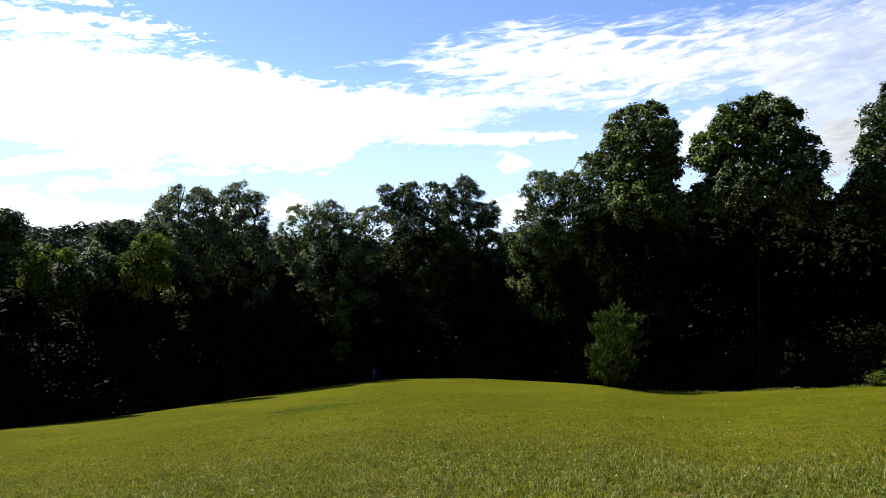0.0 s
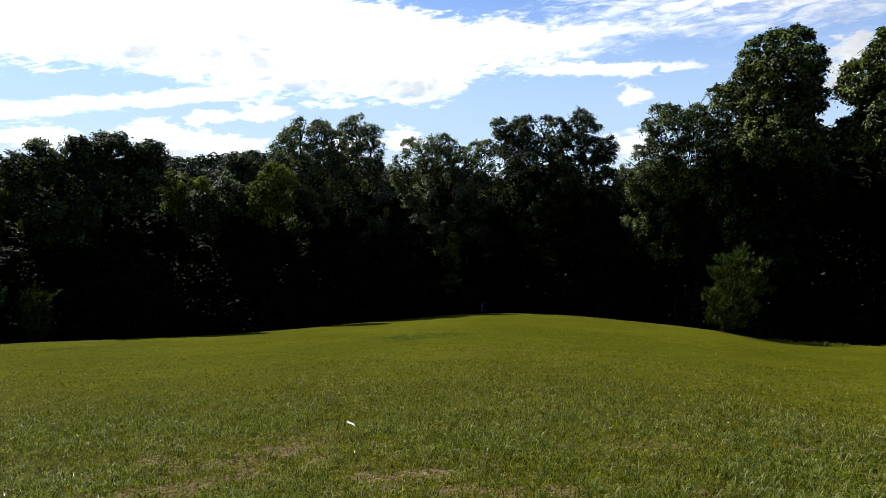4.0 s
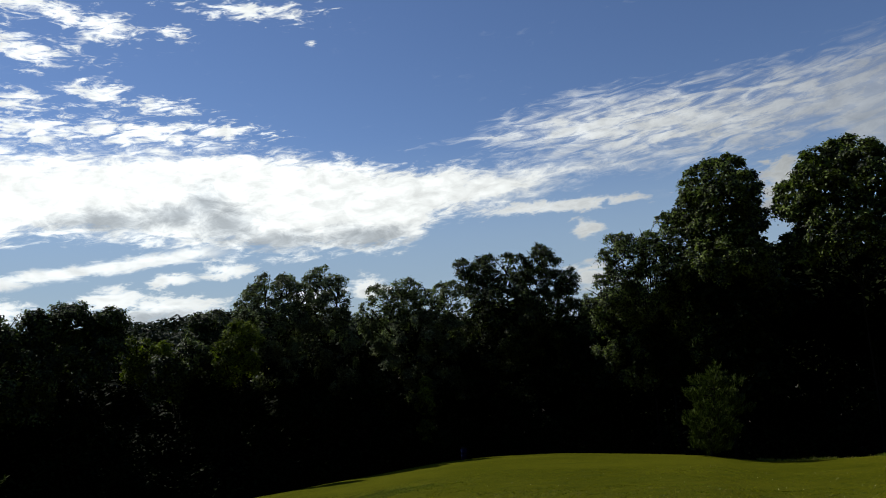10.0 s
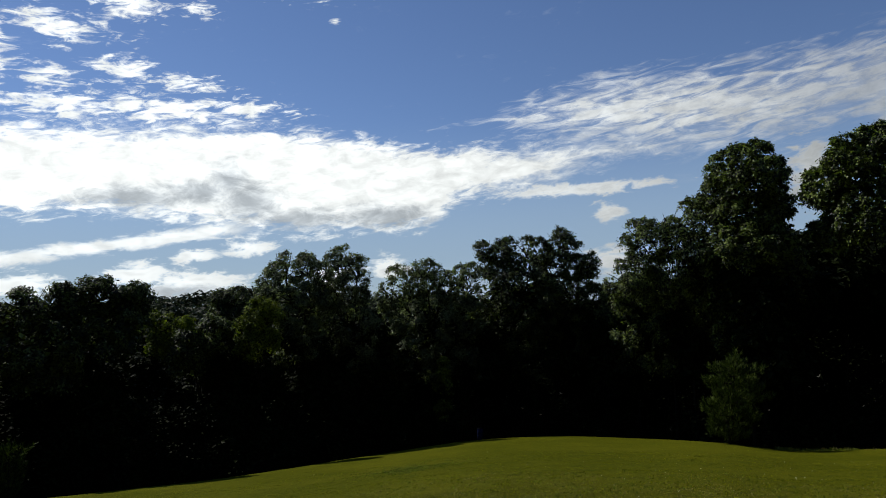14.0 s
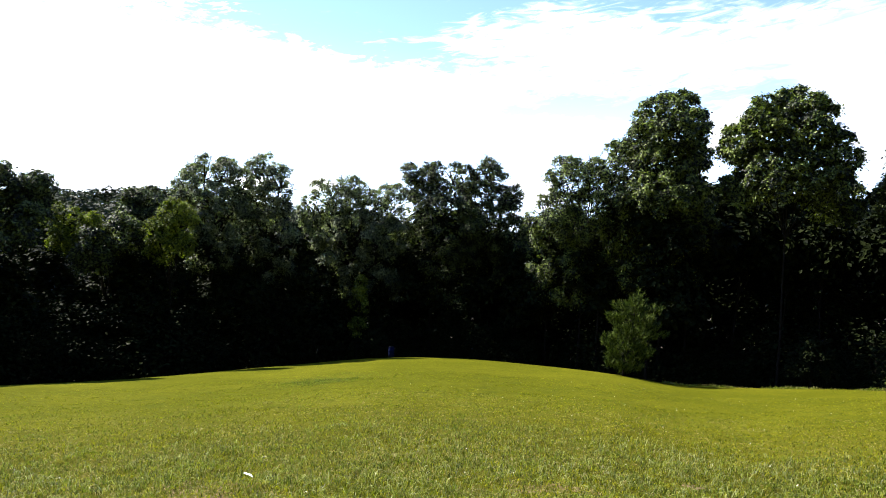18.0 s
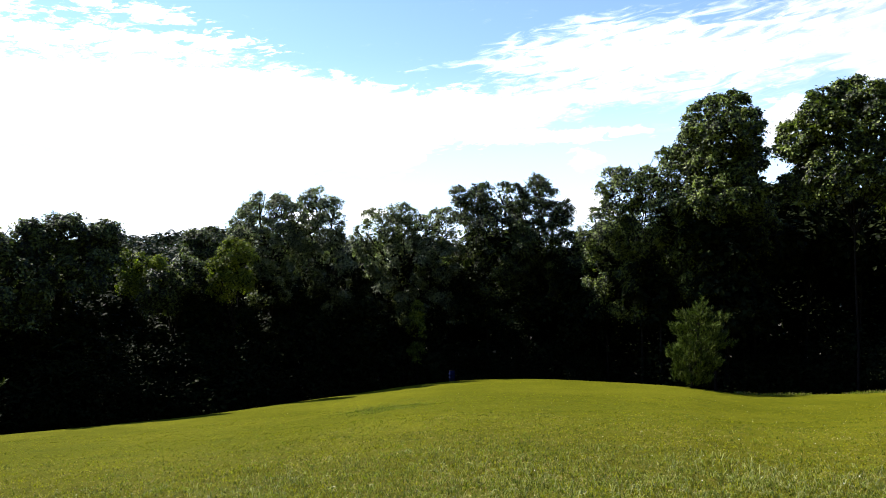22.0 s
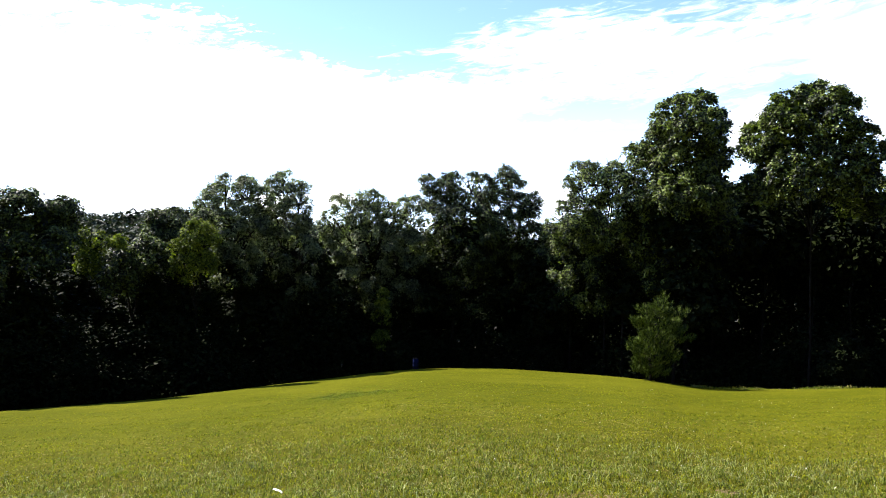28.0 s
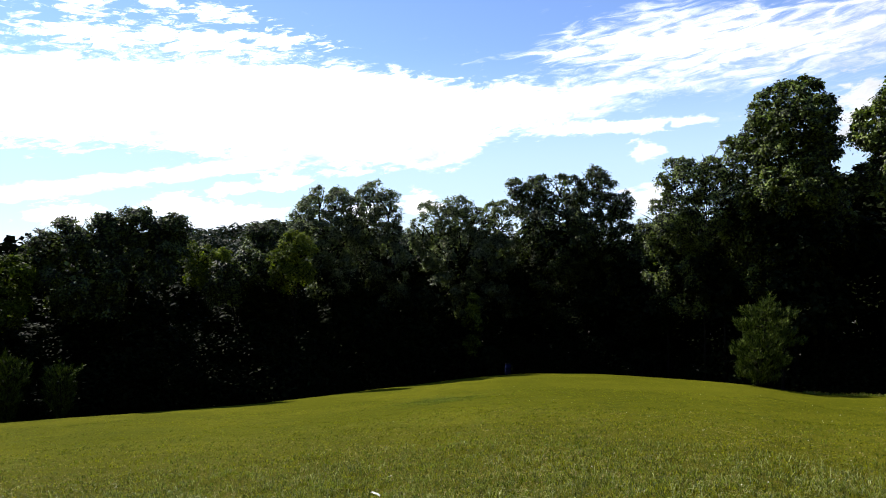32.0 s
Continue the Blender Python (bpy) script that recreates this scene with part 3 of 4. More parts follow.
def limb(start, end, w0, w1, rng, wobble=0.12, steps=5, sag=0.0, sides=6):
    start, end = np.asarray(start, float), np.asarray(end, float)
    s = np.linspace(0, 1, steps)[:, None]
    p = start + (end - start) * s
    far = np.linalg.norm(end - start)
    p = p + rng.normal(size=p.shape) * wobble * far * 0.35 * np.sin(s * np.pi)
    p[:, 2] += sag * far * np.sin(s[:, 0] * np.pi)
    return tube(p, np.linspace(w0, w1, steps), sides)


def unit(v):
    return v / (np.linalg.norm(v, axis=-1, keepdims=True) + 1e-9)


def set_leaves(centres, normal, along, size, slim):
    """Leaves, pointed at both ends and a little folded, that lie along the given faces."""
    across = unit(np.cross(along, normal)) * (size * slim * 0.5)[:, None]
    along = unit(np.cross(normal, across)) * -(size * 0.5)[:, None]
    lift = unit(normal) * (size * 0.07)[:, None]
    v = np.stack([centres - along, centres + across + lift - along * 0.15, centres + along - lift, centres - across + lift - along * 0.15], 1)
    return v.reshape(-1, 3), np.arange(4 * len(centres)).reshape(-1, 4)


def sphere_points(n, rng):
    """Even, slightly shaken directions."""
    i = np.arange(n) + 0.5
    polar, turn = np.arccos(1 - 2 * i / n), np.pi * (1 + 5 ** 0.5) * i + rng.uniform(0, 6)
    d = np.stack([np.cos(turn) * np.sin(polar), np.sin(turn) * np.sin(polar), np.cos(polar)], 1)
    return unit(d + rng.normal(size=(n, 3)) * 0.7 / math.sqrt(n))


def sprays_of(lobes, rng, spray, cover, lumps, gaps):
    """Where the leafy twig ends of a crown stand, and the way they face: in bunches, one to a bough end, over the shells of the lobes, with dark gaps between the bunches."""
    places, faces = [], []
    for k, (lx, ly, lz, hw, hh) in enumerate(lobes):
        size = np.array([hw, hw, hh])
        area = 4 * np.pi * (((hw * hw) ** 1.6 + 2 * (hw * hh) ** 1.6) / 3) ** (1 / 1.6)
        bough = sphere_points(max(8, int(area / (4.6 * lumps ** 1.5))), rng)
        bough = bough[(bough[:, 2] > -0.8) & (rng.uniform(0, 1, len(bough)) > gaps * 0.5)]
        wide = lumps * rng.uniform(0.7, 1.3, len(bough))
        middle = np.array([lx, ly, lz]) + bough * np.maximum(size - wide[:, None] * rng.uniform(0.75, 1.25, (len(bough), 1)), 0.1)
        own = np.repeat(np.arange(len(bough)), np.maximum(3, (cover * 4.2 * (wide / spray) ** 2).astype(int)))
        out = unit(unit(rng.normal(size=(len(own), 3))) + bough[own] * 0.55 + [0, 0, 0.3])
        stray = np.where(rng.uniform(0, 1, len(own)) < 0.07, 1.3, 1.0) * rng.uniform(0.6, 1.05, len(own))
        p = middle[own] + out * [1.0, 1.0, 0.72] * (wide[own] * stray)[:, None]
        keep = np.ones(len(own), bool)
        for j, (ox, oy, oz, ow, oh) in enumerate(lobes):
            if j != k:
                keep &= np.linalg.norm((p - [ox, oy, oz]) / [ow, ow, oh], axis=1) > 0.72
        places.append(p[keep])
        faces.append(unit(out * 0.65 + [0, 0, 0.5] + rng.normal(size=out.shape) * 0.2)[keep])
    return np.concatenate(places), np.concatenate(faces)


def spray_leaves(places, faces, rng, spray, leaf, per, slim):
    """Each spray a flattened, drooping bunch of leaves."""
    who = np.repeat(np.arange(len(places)), rng.integers(int(per * 0.6), int(per * 1.4) + 1, len(places)))
    n = len(who)
    up = faces[who]
    side = unit(np.cross(up, rng.normal(size=(n, 3))))
    wide = (spray * rng.uniform(0.55, 1.35, len(places)))[who]
    far = np.abs(rng.normal(size=n)) * 0.55 * wide
    c = places[who] + side * far[:, None] - up * (0.3 * far * far / spray + rng.normal(size=n) * 0.2 * wide)[:, None]
    c[:, 2] -= 0.2 * far * far / spray
    normal = unit(up + side * (0.35 * far / spray)[:, None] + rng.normal(size=(n, 3)) * 0.38)
    along = unit(side + rng.normal(size=(n, 3)) * 0.35 - [0, 0, 0.25])
    return set_leaves(c, normal, along, leaf * rng.uniform(0.65, 1.3, n), slim)


def broad_tree(name, place, lobes, mat, label, seed, group="", leaf=0.145, spray=0.38, cover=1.25, per=38, thick=0.30, trunk_top=None, lumps=0.6, gaps=0.2, core=1.0, slim=0.66, limbs=False):
    """A broadleaf tree: a tapered trunk, a limb to each upper lobe of the crown with twigs, sprays of leaves on the lobes, and the dense twigs and leaves inside.
    lobes: x, y, z from the foot, half width and half height, in metres."""
    rng = np.random.default_rng(seed)
    tree = thing(name, place, label, "tree", group)
    wood, branches, inner = [], [], []
    top = max(l[2] for l in lobes)
    bole = np.array([np.mean([l[0] for l in lobes]) * 0.6, np.mean([l[1] for l in lobes]) * 0.6, 0])
    fork = trunk_top or top * 0.55
    spine = [np.array([0, 0, -0.4]), np.array([0.05, 0, fork * 0.35]), bole * 0.35 + [0, 0, fork * 0.7], bole * 0.7 + [0, 0, fork]]
    wood.append(tube(spine, (thick * 1.35, thick, thick * 0.82, thick * 0.68), 9))
    for lx, ly, lz, hw, hh in lobes:
        centre, size = np.array([lx, ly, lz]), np.array([hw, hw, hh])
        low = spine[-1] if lz > fork else np.array([bole[0] * lz / top * 0.6, 0, max(1.5, lz * 0.75)])
        if lz > top * 0.5:
            bough = [limb(low, centre + [0, 0, hh * 0.35], thick * 0.5, 0.04, rng, sag=0.06)]
            ends = sphere_points(9, rng)
            bough += [limb(centre + p * size * 0.1 - [0, 0, hh * 0.3], centre + p * size * 0.92, 0.045, 0.012, rng, steps=4, sides=4) for p in ends if p[2] > -0.4]
            if limbs:
                branches.append(joined(bough))
            else:
                wood.extend(bough)
        count = int(core * (12 + 20 * hw * (hw + hh)))
        d = rng.normal(size=(count, 3))
        inner.append(centre + unit(d) * (rng.uniform(0.02, 1.0, count) ** 0.45 * 0.72)[:, None] * size)
    places, faces = sprays_of(lobes, rng, spray, cover, lumps, gaps)
    pieces = [spray_leaves(places, faces, rng, spray, leaf, per, slim)]
    if core:
        pieces.append(leaf_quads(np.concatenate(inner), leaf * 1.9, rng, slim=0.8))
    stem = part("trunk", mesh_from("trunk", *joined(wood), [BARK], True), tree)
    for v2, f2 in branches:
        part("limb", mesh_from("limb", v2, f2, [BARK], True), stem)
    part("crown", mesh_from("crown", *joined(pieces), [mat]), tree)
    return tree


def tree_at(name, az, dist, lobes, mat, label, seed, back=0.35, hang=True, **more):
    """A tree whose lobes are given by azimuth, elevation, half width and half height in degrees, seen at its distance."""
    lean = 2.4  # edge trees lean out to the light
    foot = spot(az, dist + lean)
    scale = dist * math.tan(radians(1.0))
    rng = random.Random(seed)
    out, high = [], max(l[1] for l in lobes)
    for la, le, hw, hh in lobes:
        deep = back * max(0.0, high - le - 4.5)  # lower boughs stand back under the crown
        away = (dist + deep) / dist
        x = (dist + deep) * math.tan(radians(la - az))
        z = EYE + (dist + deep) / math.cos(radians(la - az)) * math.tan(radians(le)) - foot.z
        out.append((x, deep - lean + rng.uniform(-0.35, 0.35) * hw * scale, z, hw * scale * away + 0.12, hh * scale * away + 0.14))
    # each lobe goes on downwards, so that the crown hangs together
    if hang:
        out += [(x, y + 0.2 * hw, z - 0.8 * hh, hw * 0.85, hh * 0.85) for x, y, z, hw, hh in out[:-1]]
    tree = broad_tree(name, foot, out, mat, label, seed, limbs=True, **more)
    tree.matrix_world = Matrix.Translation(foot) @ Matrix.Rotation(-radians(az), 4, "Z")
    return tree


TALL = "tall poplar with a domed dark green crown at the woods"
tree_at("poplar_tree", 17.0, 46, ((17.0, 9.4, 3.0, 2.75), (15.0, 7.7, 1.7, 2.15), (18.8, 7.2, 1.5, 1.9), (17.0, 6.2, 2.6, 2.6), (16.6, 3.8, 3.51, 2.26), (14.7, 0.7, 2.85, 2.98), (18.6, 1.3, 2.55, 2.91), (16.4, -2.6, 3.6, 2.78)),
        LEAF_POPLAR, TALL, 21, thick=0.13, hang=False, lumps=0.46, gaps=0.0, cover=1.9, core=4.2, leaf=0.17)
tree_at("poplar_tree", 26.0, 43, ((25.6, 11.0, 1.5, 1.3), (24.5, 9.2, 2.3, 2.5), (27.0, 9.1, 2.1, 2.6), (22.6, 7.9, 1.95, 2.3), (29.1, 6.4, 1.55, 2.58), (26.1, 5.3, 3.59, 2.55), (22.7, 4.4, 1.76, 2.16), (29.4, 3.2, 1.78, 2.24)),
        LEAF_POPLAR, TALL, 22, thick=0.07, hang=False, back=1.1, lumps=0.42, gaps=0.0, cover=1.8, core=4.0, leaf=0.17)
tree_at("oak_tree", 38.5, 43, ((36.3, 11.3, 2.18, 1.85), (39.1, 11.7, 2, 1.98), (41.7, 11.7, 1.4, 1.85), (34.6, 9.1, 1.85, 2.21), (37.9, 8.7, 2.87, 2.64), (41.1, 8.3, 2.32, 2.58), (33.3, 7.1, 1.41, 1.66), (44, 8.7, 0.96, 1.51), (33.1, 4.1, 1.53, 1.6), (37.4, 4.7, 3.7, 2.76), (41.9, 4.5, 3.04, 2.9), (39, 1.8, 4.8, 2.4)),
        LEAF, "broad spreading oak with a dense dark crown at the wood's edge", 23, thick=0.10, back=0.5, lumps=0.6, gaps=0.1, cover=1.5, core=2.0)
tree_at("oak_tree", 49.0, 42, ((47, 9, 1.36, 2.05), (48.4, 9.7, 1.7, 2.64), (46.3, 6.4, 1.75, 2.52), (49, 5.8, 2.97, 2.8), (47, 3.2, 3.74, 2.4)),
        LEAF, "large oak with open upper twigs at the wood's edge", 24, thick=0.10, back=0.5, lumps=0.6, gaps=0.1, cover=1.5, core=2.0)
tree_at("maple_tree", 10.4, 46, ((8.8, 5.3, 1.86, 1.76), (11, 5.6, 2.02, 1.82), (12.9, 6.8, 1.22, 1.79), (7.5, 1.6, 2.25, 1.86), (10.7, 1.2, 2.78, 2.55), (12.9, 2.8, 1.97, 2.21), (9.2, -2, 3.53, 2.6), (13, -1.8, 2.35, 2.69)),
        LEAF_POPLAR, "maple with lighter layered leaves beside a taller tree", 25, thick=0.07, back=1.0, lumps=0.62, gaps=0.4, cover=1.4, core=0.8)
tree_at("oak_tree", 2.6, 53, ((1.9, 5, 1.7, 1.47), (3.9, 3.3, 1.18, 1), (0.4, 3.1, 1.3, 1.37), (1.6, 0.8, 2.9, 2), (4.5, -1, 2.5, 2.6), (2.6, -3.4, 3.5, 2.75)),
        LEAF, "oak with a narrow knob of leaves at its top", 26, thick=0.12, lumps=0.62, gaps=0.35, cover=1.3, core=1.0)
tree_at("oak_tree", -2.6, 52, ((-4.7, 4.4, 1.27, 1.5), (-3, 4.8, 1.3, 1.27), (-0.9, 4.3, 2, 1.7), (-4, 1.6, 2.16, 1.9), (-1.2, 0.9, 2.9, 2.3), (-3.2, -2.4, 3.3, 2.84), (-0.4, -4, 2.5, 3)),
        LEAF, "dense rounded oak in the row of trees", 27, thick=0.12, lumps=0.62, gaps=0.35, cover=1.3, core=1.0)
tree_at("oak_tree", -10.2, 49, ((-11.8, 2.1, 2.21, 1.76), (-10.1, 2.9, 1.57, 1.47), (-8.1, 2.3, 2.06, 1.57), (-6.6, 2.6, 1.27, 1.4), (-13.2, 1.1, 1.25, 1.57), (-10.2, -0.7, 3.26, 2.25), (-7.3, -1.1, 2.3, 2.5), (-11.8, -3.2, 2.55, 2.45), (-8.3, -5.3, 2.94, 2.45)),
        LEAF_PALE, "open-crowned oak with forked limbs showing between grey-green leaves", 28, thick=0.16, trunk_top=8.0, lumps=0.62, gaps=0.45, core=0.5)
tree_at("ash_tree", -21.4, 45, ((-22.2, 3.6, 1.8, 1.6), (-20.4, 3.6, 1.6, 1.7), (-19.3, 2.8, 1.1, 1.5), (-23.5, 2.3, 1.2, 1.2), (-21.4, 1.4, 2.6, 1.9), (-21.2, 0.4, 2.3, 2.0), (-21.6, -2.6, 2.0, 2.3)),
        LEAF_PALE, "feathery ash with pale grey-green leaves and thin top", 29, thick=0.14, leaf=0.14, spray=0.34, lumps=0.5, gaps=0.3, cover=1.6, core=0.3, per=28, slim=0.6)
tree_at("ash_tree", -16.8, 47, ((-17.4, 4.3, 1.7, 1.5), (-16.0, 3.0, 1.3, 1.7), (-18.3, 2, 1.47, 1.54), (-18.5, -0.8, 2.07, 2.26), (-16.1, -1.4, 2.02, 2.4), (-16.0, -4.2, 1.3, 1.8)),
        LEAF_PALE, "feathery ash with pale grey-green leaves and thin top", 30, thick=0.14, leaf=0.14, spray=0.34, lumps=0.62, gaps=0.4, cover=1.4, core=0.25, per=28, slim=0.6)
tree_at("young_tree", -24.4, 41, ((-24.1, -0.2, 1.46, 1.93), (-25.3, -1.6, 1.23, 1.44), (-24.0, -2.2, 1.3, 1.4)),
        LEAF_YOUNG, "young tree with a bright yellow-green crown among dark trees", 31, thick=0.05, leaf=0.14, spray=0.32, lumps=0.5)
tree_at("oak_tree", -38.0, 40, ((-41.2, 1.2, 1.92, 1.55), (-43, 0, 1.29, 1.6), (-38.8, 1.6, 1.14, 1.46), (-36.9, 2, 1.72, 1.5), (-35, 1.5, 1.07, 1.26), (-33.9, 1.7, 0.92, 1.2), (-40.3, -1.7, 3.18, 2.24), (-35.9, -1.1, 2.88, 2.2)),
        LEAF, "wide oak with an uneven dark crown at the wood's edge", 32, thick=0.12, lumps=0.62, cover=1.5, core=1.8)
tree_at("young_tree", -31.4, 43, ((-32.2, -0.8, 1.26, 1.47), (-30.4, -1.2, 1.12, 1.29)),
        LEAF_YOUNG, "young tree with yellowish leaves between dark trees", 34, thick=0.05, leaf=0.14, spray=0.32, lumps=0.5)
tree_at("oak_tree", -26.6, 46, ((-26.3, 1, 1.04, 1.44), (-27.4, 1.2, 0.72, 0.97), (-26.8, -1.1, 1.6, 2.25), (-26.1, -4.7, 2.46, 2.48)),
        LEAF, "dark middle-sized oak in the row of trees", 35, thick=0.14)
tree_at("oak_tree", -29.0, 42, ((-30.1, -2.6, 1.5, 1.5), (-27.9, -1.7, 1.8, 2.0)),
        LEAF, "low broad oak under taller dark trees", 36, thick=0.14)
tree_at("young_tree", -45.8, 39, ((-45.4, -1.6, 2.0, 1.5), (-47.6, -0.8, 1.8, 1.7), (-46.4, -4.4, 2.2, 1.8)),
        LEAF_BRIGHT, "young tree with a bright green crown beside a dark oak", 33, thick=0.05, leaf=0.14, spray=0.32, lumps=0.5)


# ---- trees deeper in the wood, shrubs under them ----
def build_wood():
    rng = random.Random(5)
    kinds = []
    for k in range(3):
        r = random.Random(90 + k)
        lobes = [(r.uniform(-1.2, 1.2), r.uniform(-1.2, 1.2), 15.0, 2.3, 1.9)]
        low = ((13.2, 2.8), (11.4, 3.2), (9.4, 3.3), (7.2, 3.0)) if k < 2 else ((13.8, 3.0), (12.8, 3.6), (11.8, 3.6), (13.0, 3.2))
        lobes += [(r.uniform(-2.4, 2.4), r.uniform(-2.4, 2.4), h, w, 2.0) for h, w in low]
        kinds.append(broad_tree("woodland_tree", (0, 0, -200 - k), lobes, LEAF_SHADE, "broadleaf tree inside the wood, shade put into its leaf colour", 70 + k, group="woodland trees", leaf=0.52, spray=0.85, cover=0.9, per=10, thick=0.12, core=0.8))
    # azimuth: how high the tops behind the front row may rise, in degrees
    # Left of -50 the trees are unseen, made taller to shade the edge pines.
    tops = ((-60, 8), (-53, 7), (-48.5, -1.5), (-46, -1.7), (-42, -1.2), (-40, 0.2), (-33, -0.4), (-27, 0.8), (-20, 2.0), (-14, 1.9), (-8, 2.2), (0, 3.2), (5.5, 1.9), (10, 4), (17, 6.0), (21, 6.0), (26, 5), (31.5, 4.6), (36, 6), (44, 7), (50, 6), (60, 5))
    first = [True] * 3
    for row, (ahead, step) in enumerate(((11.5, 3.6), (17.0, 3.8), (24.0, 6.0))):
        az = -56.0 + row
        while az < 58:
            dist = float(reach(np.array([az]))[0]) + ahead + rng.uniform(-1.5, 1.5) + (6.0 if az > 17 else 0.0)
            foot = spot(az, dist)
            top = float(curve_of(tops, np.array([az]))[0]) - (1.6, 0.9, 0.6)[row] + (0.7 if az > 17 else 0.0) - rng.uniform(0, 1.2)
            height = EYE + dist * math.tan(radians(top)) - foot.z
            k = 2 if az > 17 and row < 2 else rng.randrange(2)
            size = max(0.35, height / 16.8)
            m = Matrix.Translation(foot) @ Matrix.Rotation(rng.uniform(0, 6.28), 4, "Z") @ Matrix.Diagonal((max(size, 0.6), max(size, 0.6), size, 1))
            if first[k]:
                kinds[k].matrix_world = m
                first[k] = False
            else:
                twin = copy_thing(kinds[k], Matrix.Identity(4))
                twin.matrix_world = m
            az += step * rng.uniform(0.75, 1.25)


build_wood()


def shrub(name, place, width, height, mat, label, seed, leaf=0.12, count=160, per=16, category="shrub"):
    """A low bush: stems from one foot and sprays of leaves."""
    rng = np.random.default_rng(seed)
    bush = thing(name, place, label, category)
    wood, tips = [], []
    for _ in range(9):
        a, s = rng.uniform(0, 6.28), rng.uniform(0.2, 0.85)
        tip = np.array([math.cos(a) * width * 0.5 * s, math.sin(a) * width * 0.5 * s, height * rng.uniform(0.6, 0.95) * (1 - 0.3 * s)])
        wood.append(limb((0, 0, -0.1), tip, 0.025, 0.006, rng, steps=4))
    d = rng.normal(size=(count, 3))
    d /= np.linalg.norm(d, axis=1)[:, None]
    pts = d * np.array([width * 0.5, width * 0.5, height * 0.5]) * rng.uniform(0.4, 1, (count, 1)) ** 0.5 * (1 + 0.2 * np.sin(d[:, :1] * 6 + seed)) + [0, 0, height * 0.46]
    who = np.repeat(np.arange(count), per)
    c = pts[who] + rng.normal(size=(len(who), 3)) * leaf * [1.3, 1.3, 0.7]
    v, f = set_leaves(c, unit(d[who] * 0.4 + [0, 0, 0.8] + rng.normal(size=c.shape) * 0.35), unit(d[who] + rng.normal(size=c.shape) * 0.6), leaf * rng.uniform(0.6, 1.3, len(c)), 0.6)
    part("woody_stem", mesh_from("woody_stem", *joined(wood), [BARK], True), bush)
    part("foliage", mesh_from("foliage", v, f, [mat]), bush)
    return bush


def build_understory():
    rng = random.Random(8)
    kinds = [shrub("undergrowth_shrub", (0, 0, -220 - k), 3.0, 2.4, LEAF_SHADE, "leafy shrub under the edge trees, shade put into its colour", 110 + k, leaf=0.20, count=150, per=8) for k in range(3)]
    first = [True] * 3
    for ahead in (8.0, 11.5):
        az = -57.0
        while az < 57:
            dist = float(reach(np.array([az]))[0]) + ahead + rng.uniform(-0.4, 1.2) + 5.0 * min(1.0, max(0.0, (az - 4) / 6))
            k = rng.randrange(3)
            s = rng.uniform(0.9, 1.7)
            m = Matrix.Translation(spot(az, dist)) @ Matrix.Rotation(rng.uniform(0, 6.28), 4, "Z") @ Matrix.Diagonal((s, s, s * rng.uniform(0.9, 1.4), 1))
            if first[k]:
                kinds[k].matrix_world = m
                first[k] = False
            else:
                copy_thing(kinds[k], Matrix.Identity(4)).matrix_world = m
            az += rng.uniform(2.6, 4.2)


build_understory()


def build_brush():
    """Low brush and ferns on the floor of the wood."""
    rng = np.random.default_rng(67)
    n = 26000
    az = rng.uniform(-56, 56, n)
    r = reach(az) + 8.0 + 5.0 * np.clip((az - 4) / 8, 0, 1) + 12 * rng.uniform(0, 1, n) ** 1.2
    x, y = r * np.sin(np.radians(az)), r * np.cos(np.radians(az))
    back = np.arange(n) < 9000
    r = np.where(back, reach(az) + 26 + 45 * rng.uniform(0, 1, n), r)
    x, y = r * np.sin(np.radians(az)), r * np.cos(np.radians(az))
    z = ground_z(x, y) + rng.uniform(0, 1, n) ** 1.5 * np.where(back, 5.0, 0.4 + 1.1 * value_noise(x * 0.4, y * 0.4, 68))
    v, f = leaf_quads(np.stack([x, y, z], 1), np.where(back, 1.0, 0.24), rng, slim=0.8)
    tagged(new("forest_brush", mesh_from("forest_brush", v, f, [LEAF_SHADE])), "low brush covering the forest floor, shade put into its colour", "undergrowth", kind="stuff")


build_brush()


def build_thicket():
    """A tangled wall of young growth, coloured as deep shade, that closes the wood behind its first trees."""
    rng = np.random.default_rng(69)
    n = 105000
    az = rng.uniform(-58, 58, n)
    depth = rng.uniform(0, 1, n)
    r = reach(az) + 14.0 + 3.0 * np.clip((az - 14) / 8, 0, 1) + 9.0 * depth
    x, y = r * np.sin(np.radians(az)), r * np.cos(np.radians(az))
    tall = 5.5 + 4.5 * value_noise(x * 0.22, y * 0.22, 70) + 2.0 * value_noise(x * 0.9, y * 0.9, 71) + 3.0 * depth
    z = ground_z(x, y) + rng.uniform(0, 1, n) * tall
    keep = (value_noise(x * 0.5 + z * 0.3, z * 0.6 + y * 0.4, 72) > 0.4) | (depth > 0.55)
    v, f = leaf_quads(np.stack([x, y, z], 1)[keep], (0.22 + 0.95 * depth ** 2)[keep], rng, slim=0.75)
    tagged(new("thicket", mesh_from("thicket", v, f, [LEAF_SHADE])), "dense leaf wall standing in for deep shade inside the wood", "undergrowth", kind="stuff")


build_thicket()


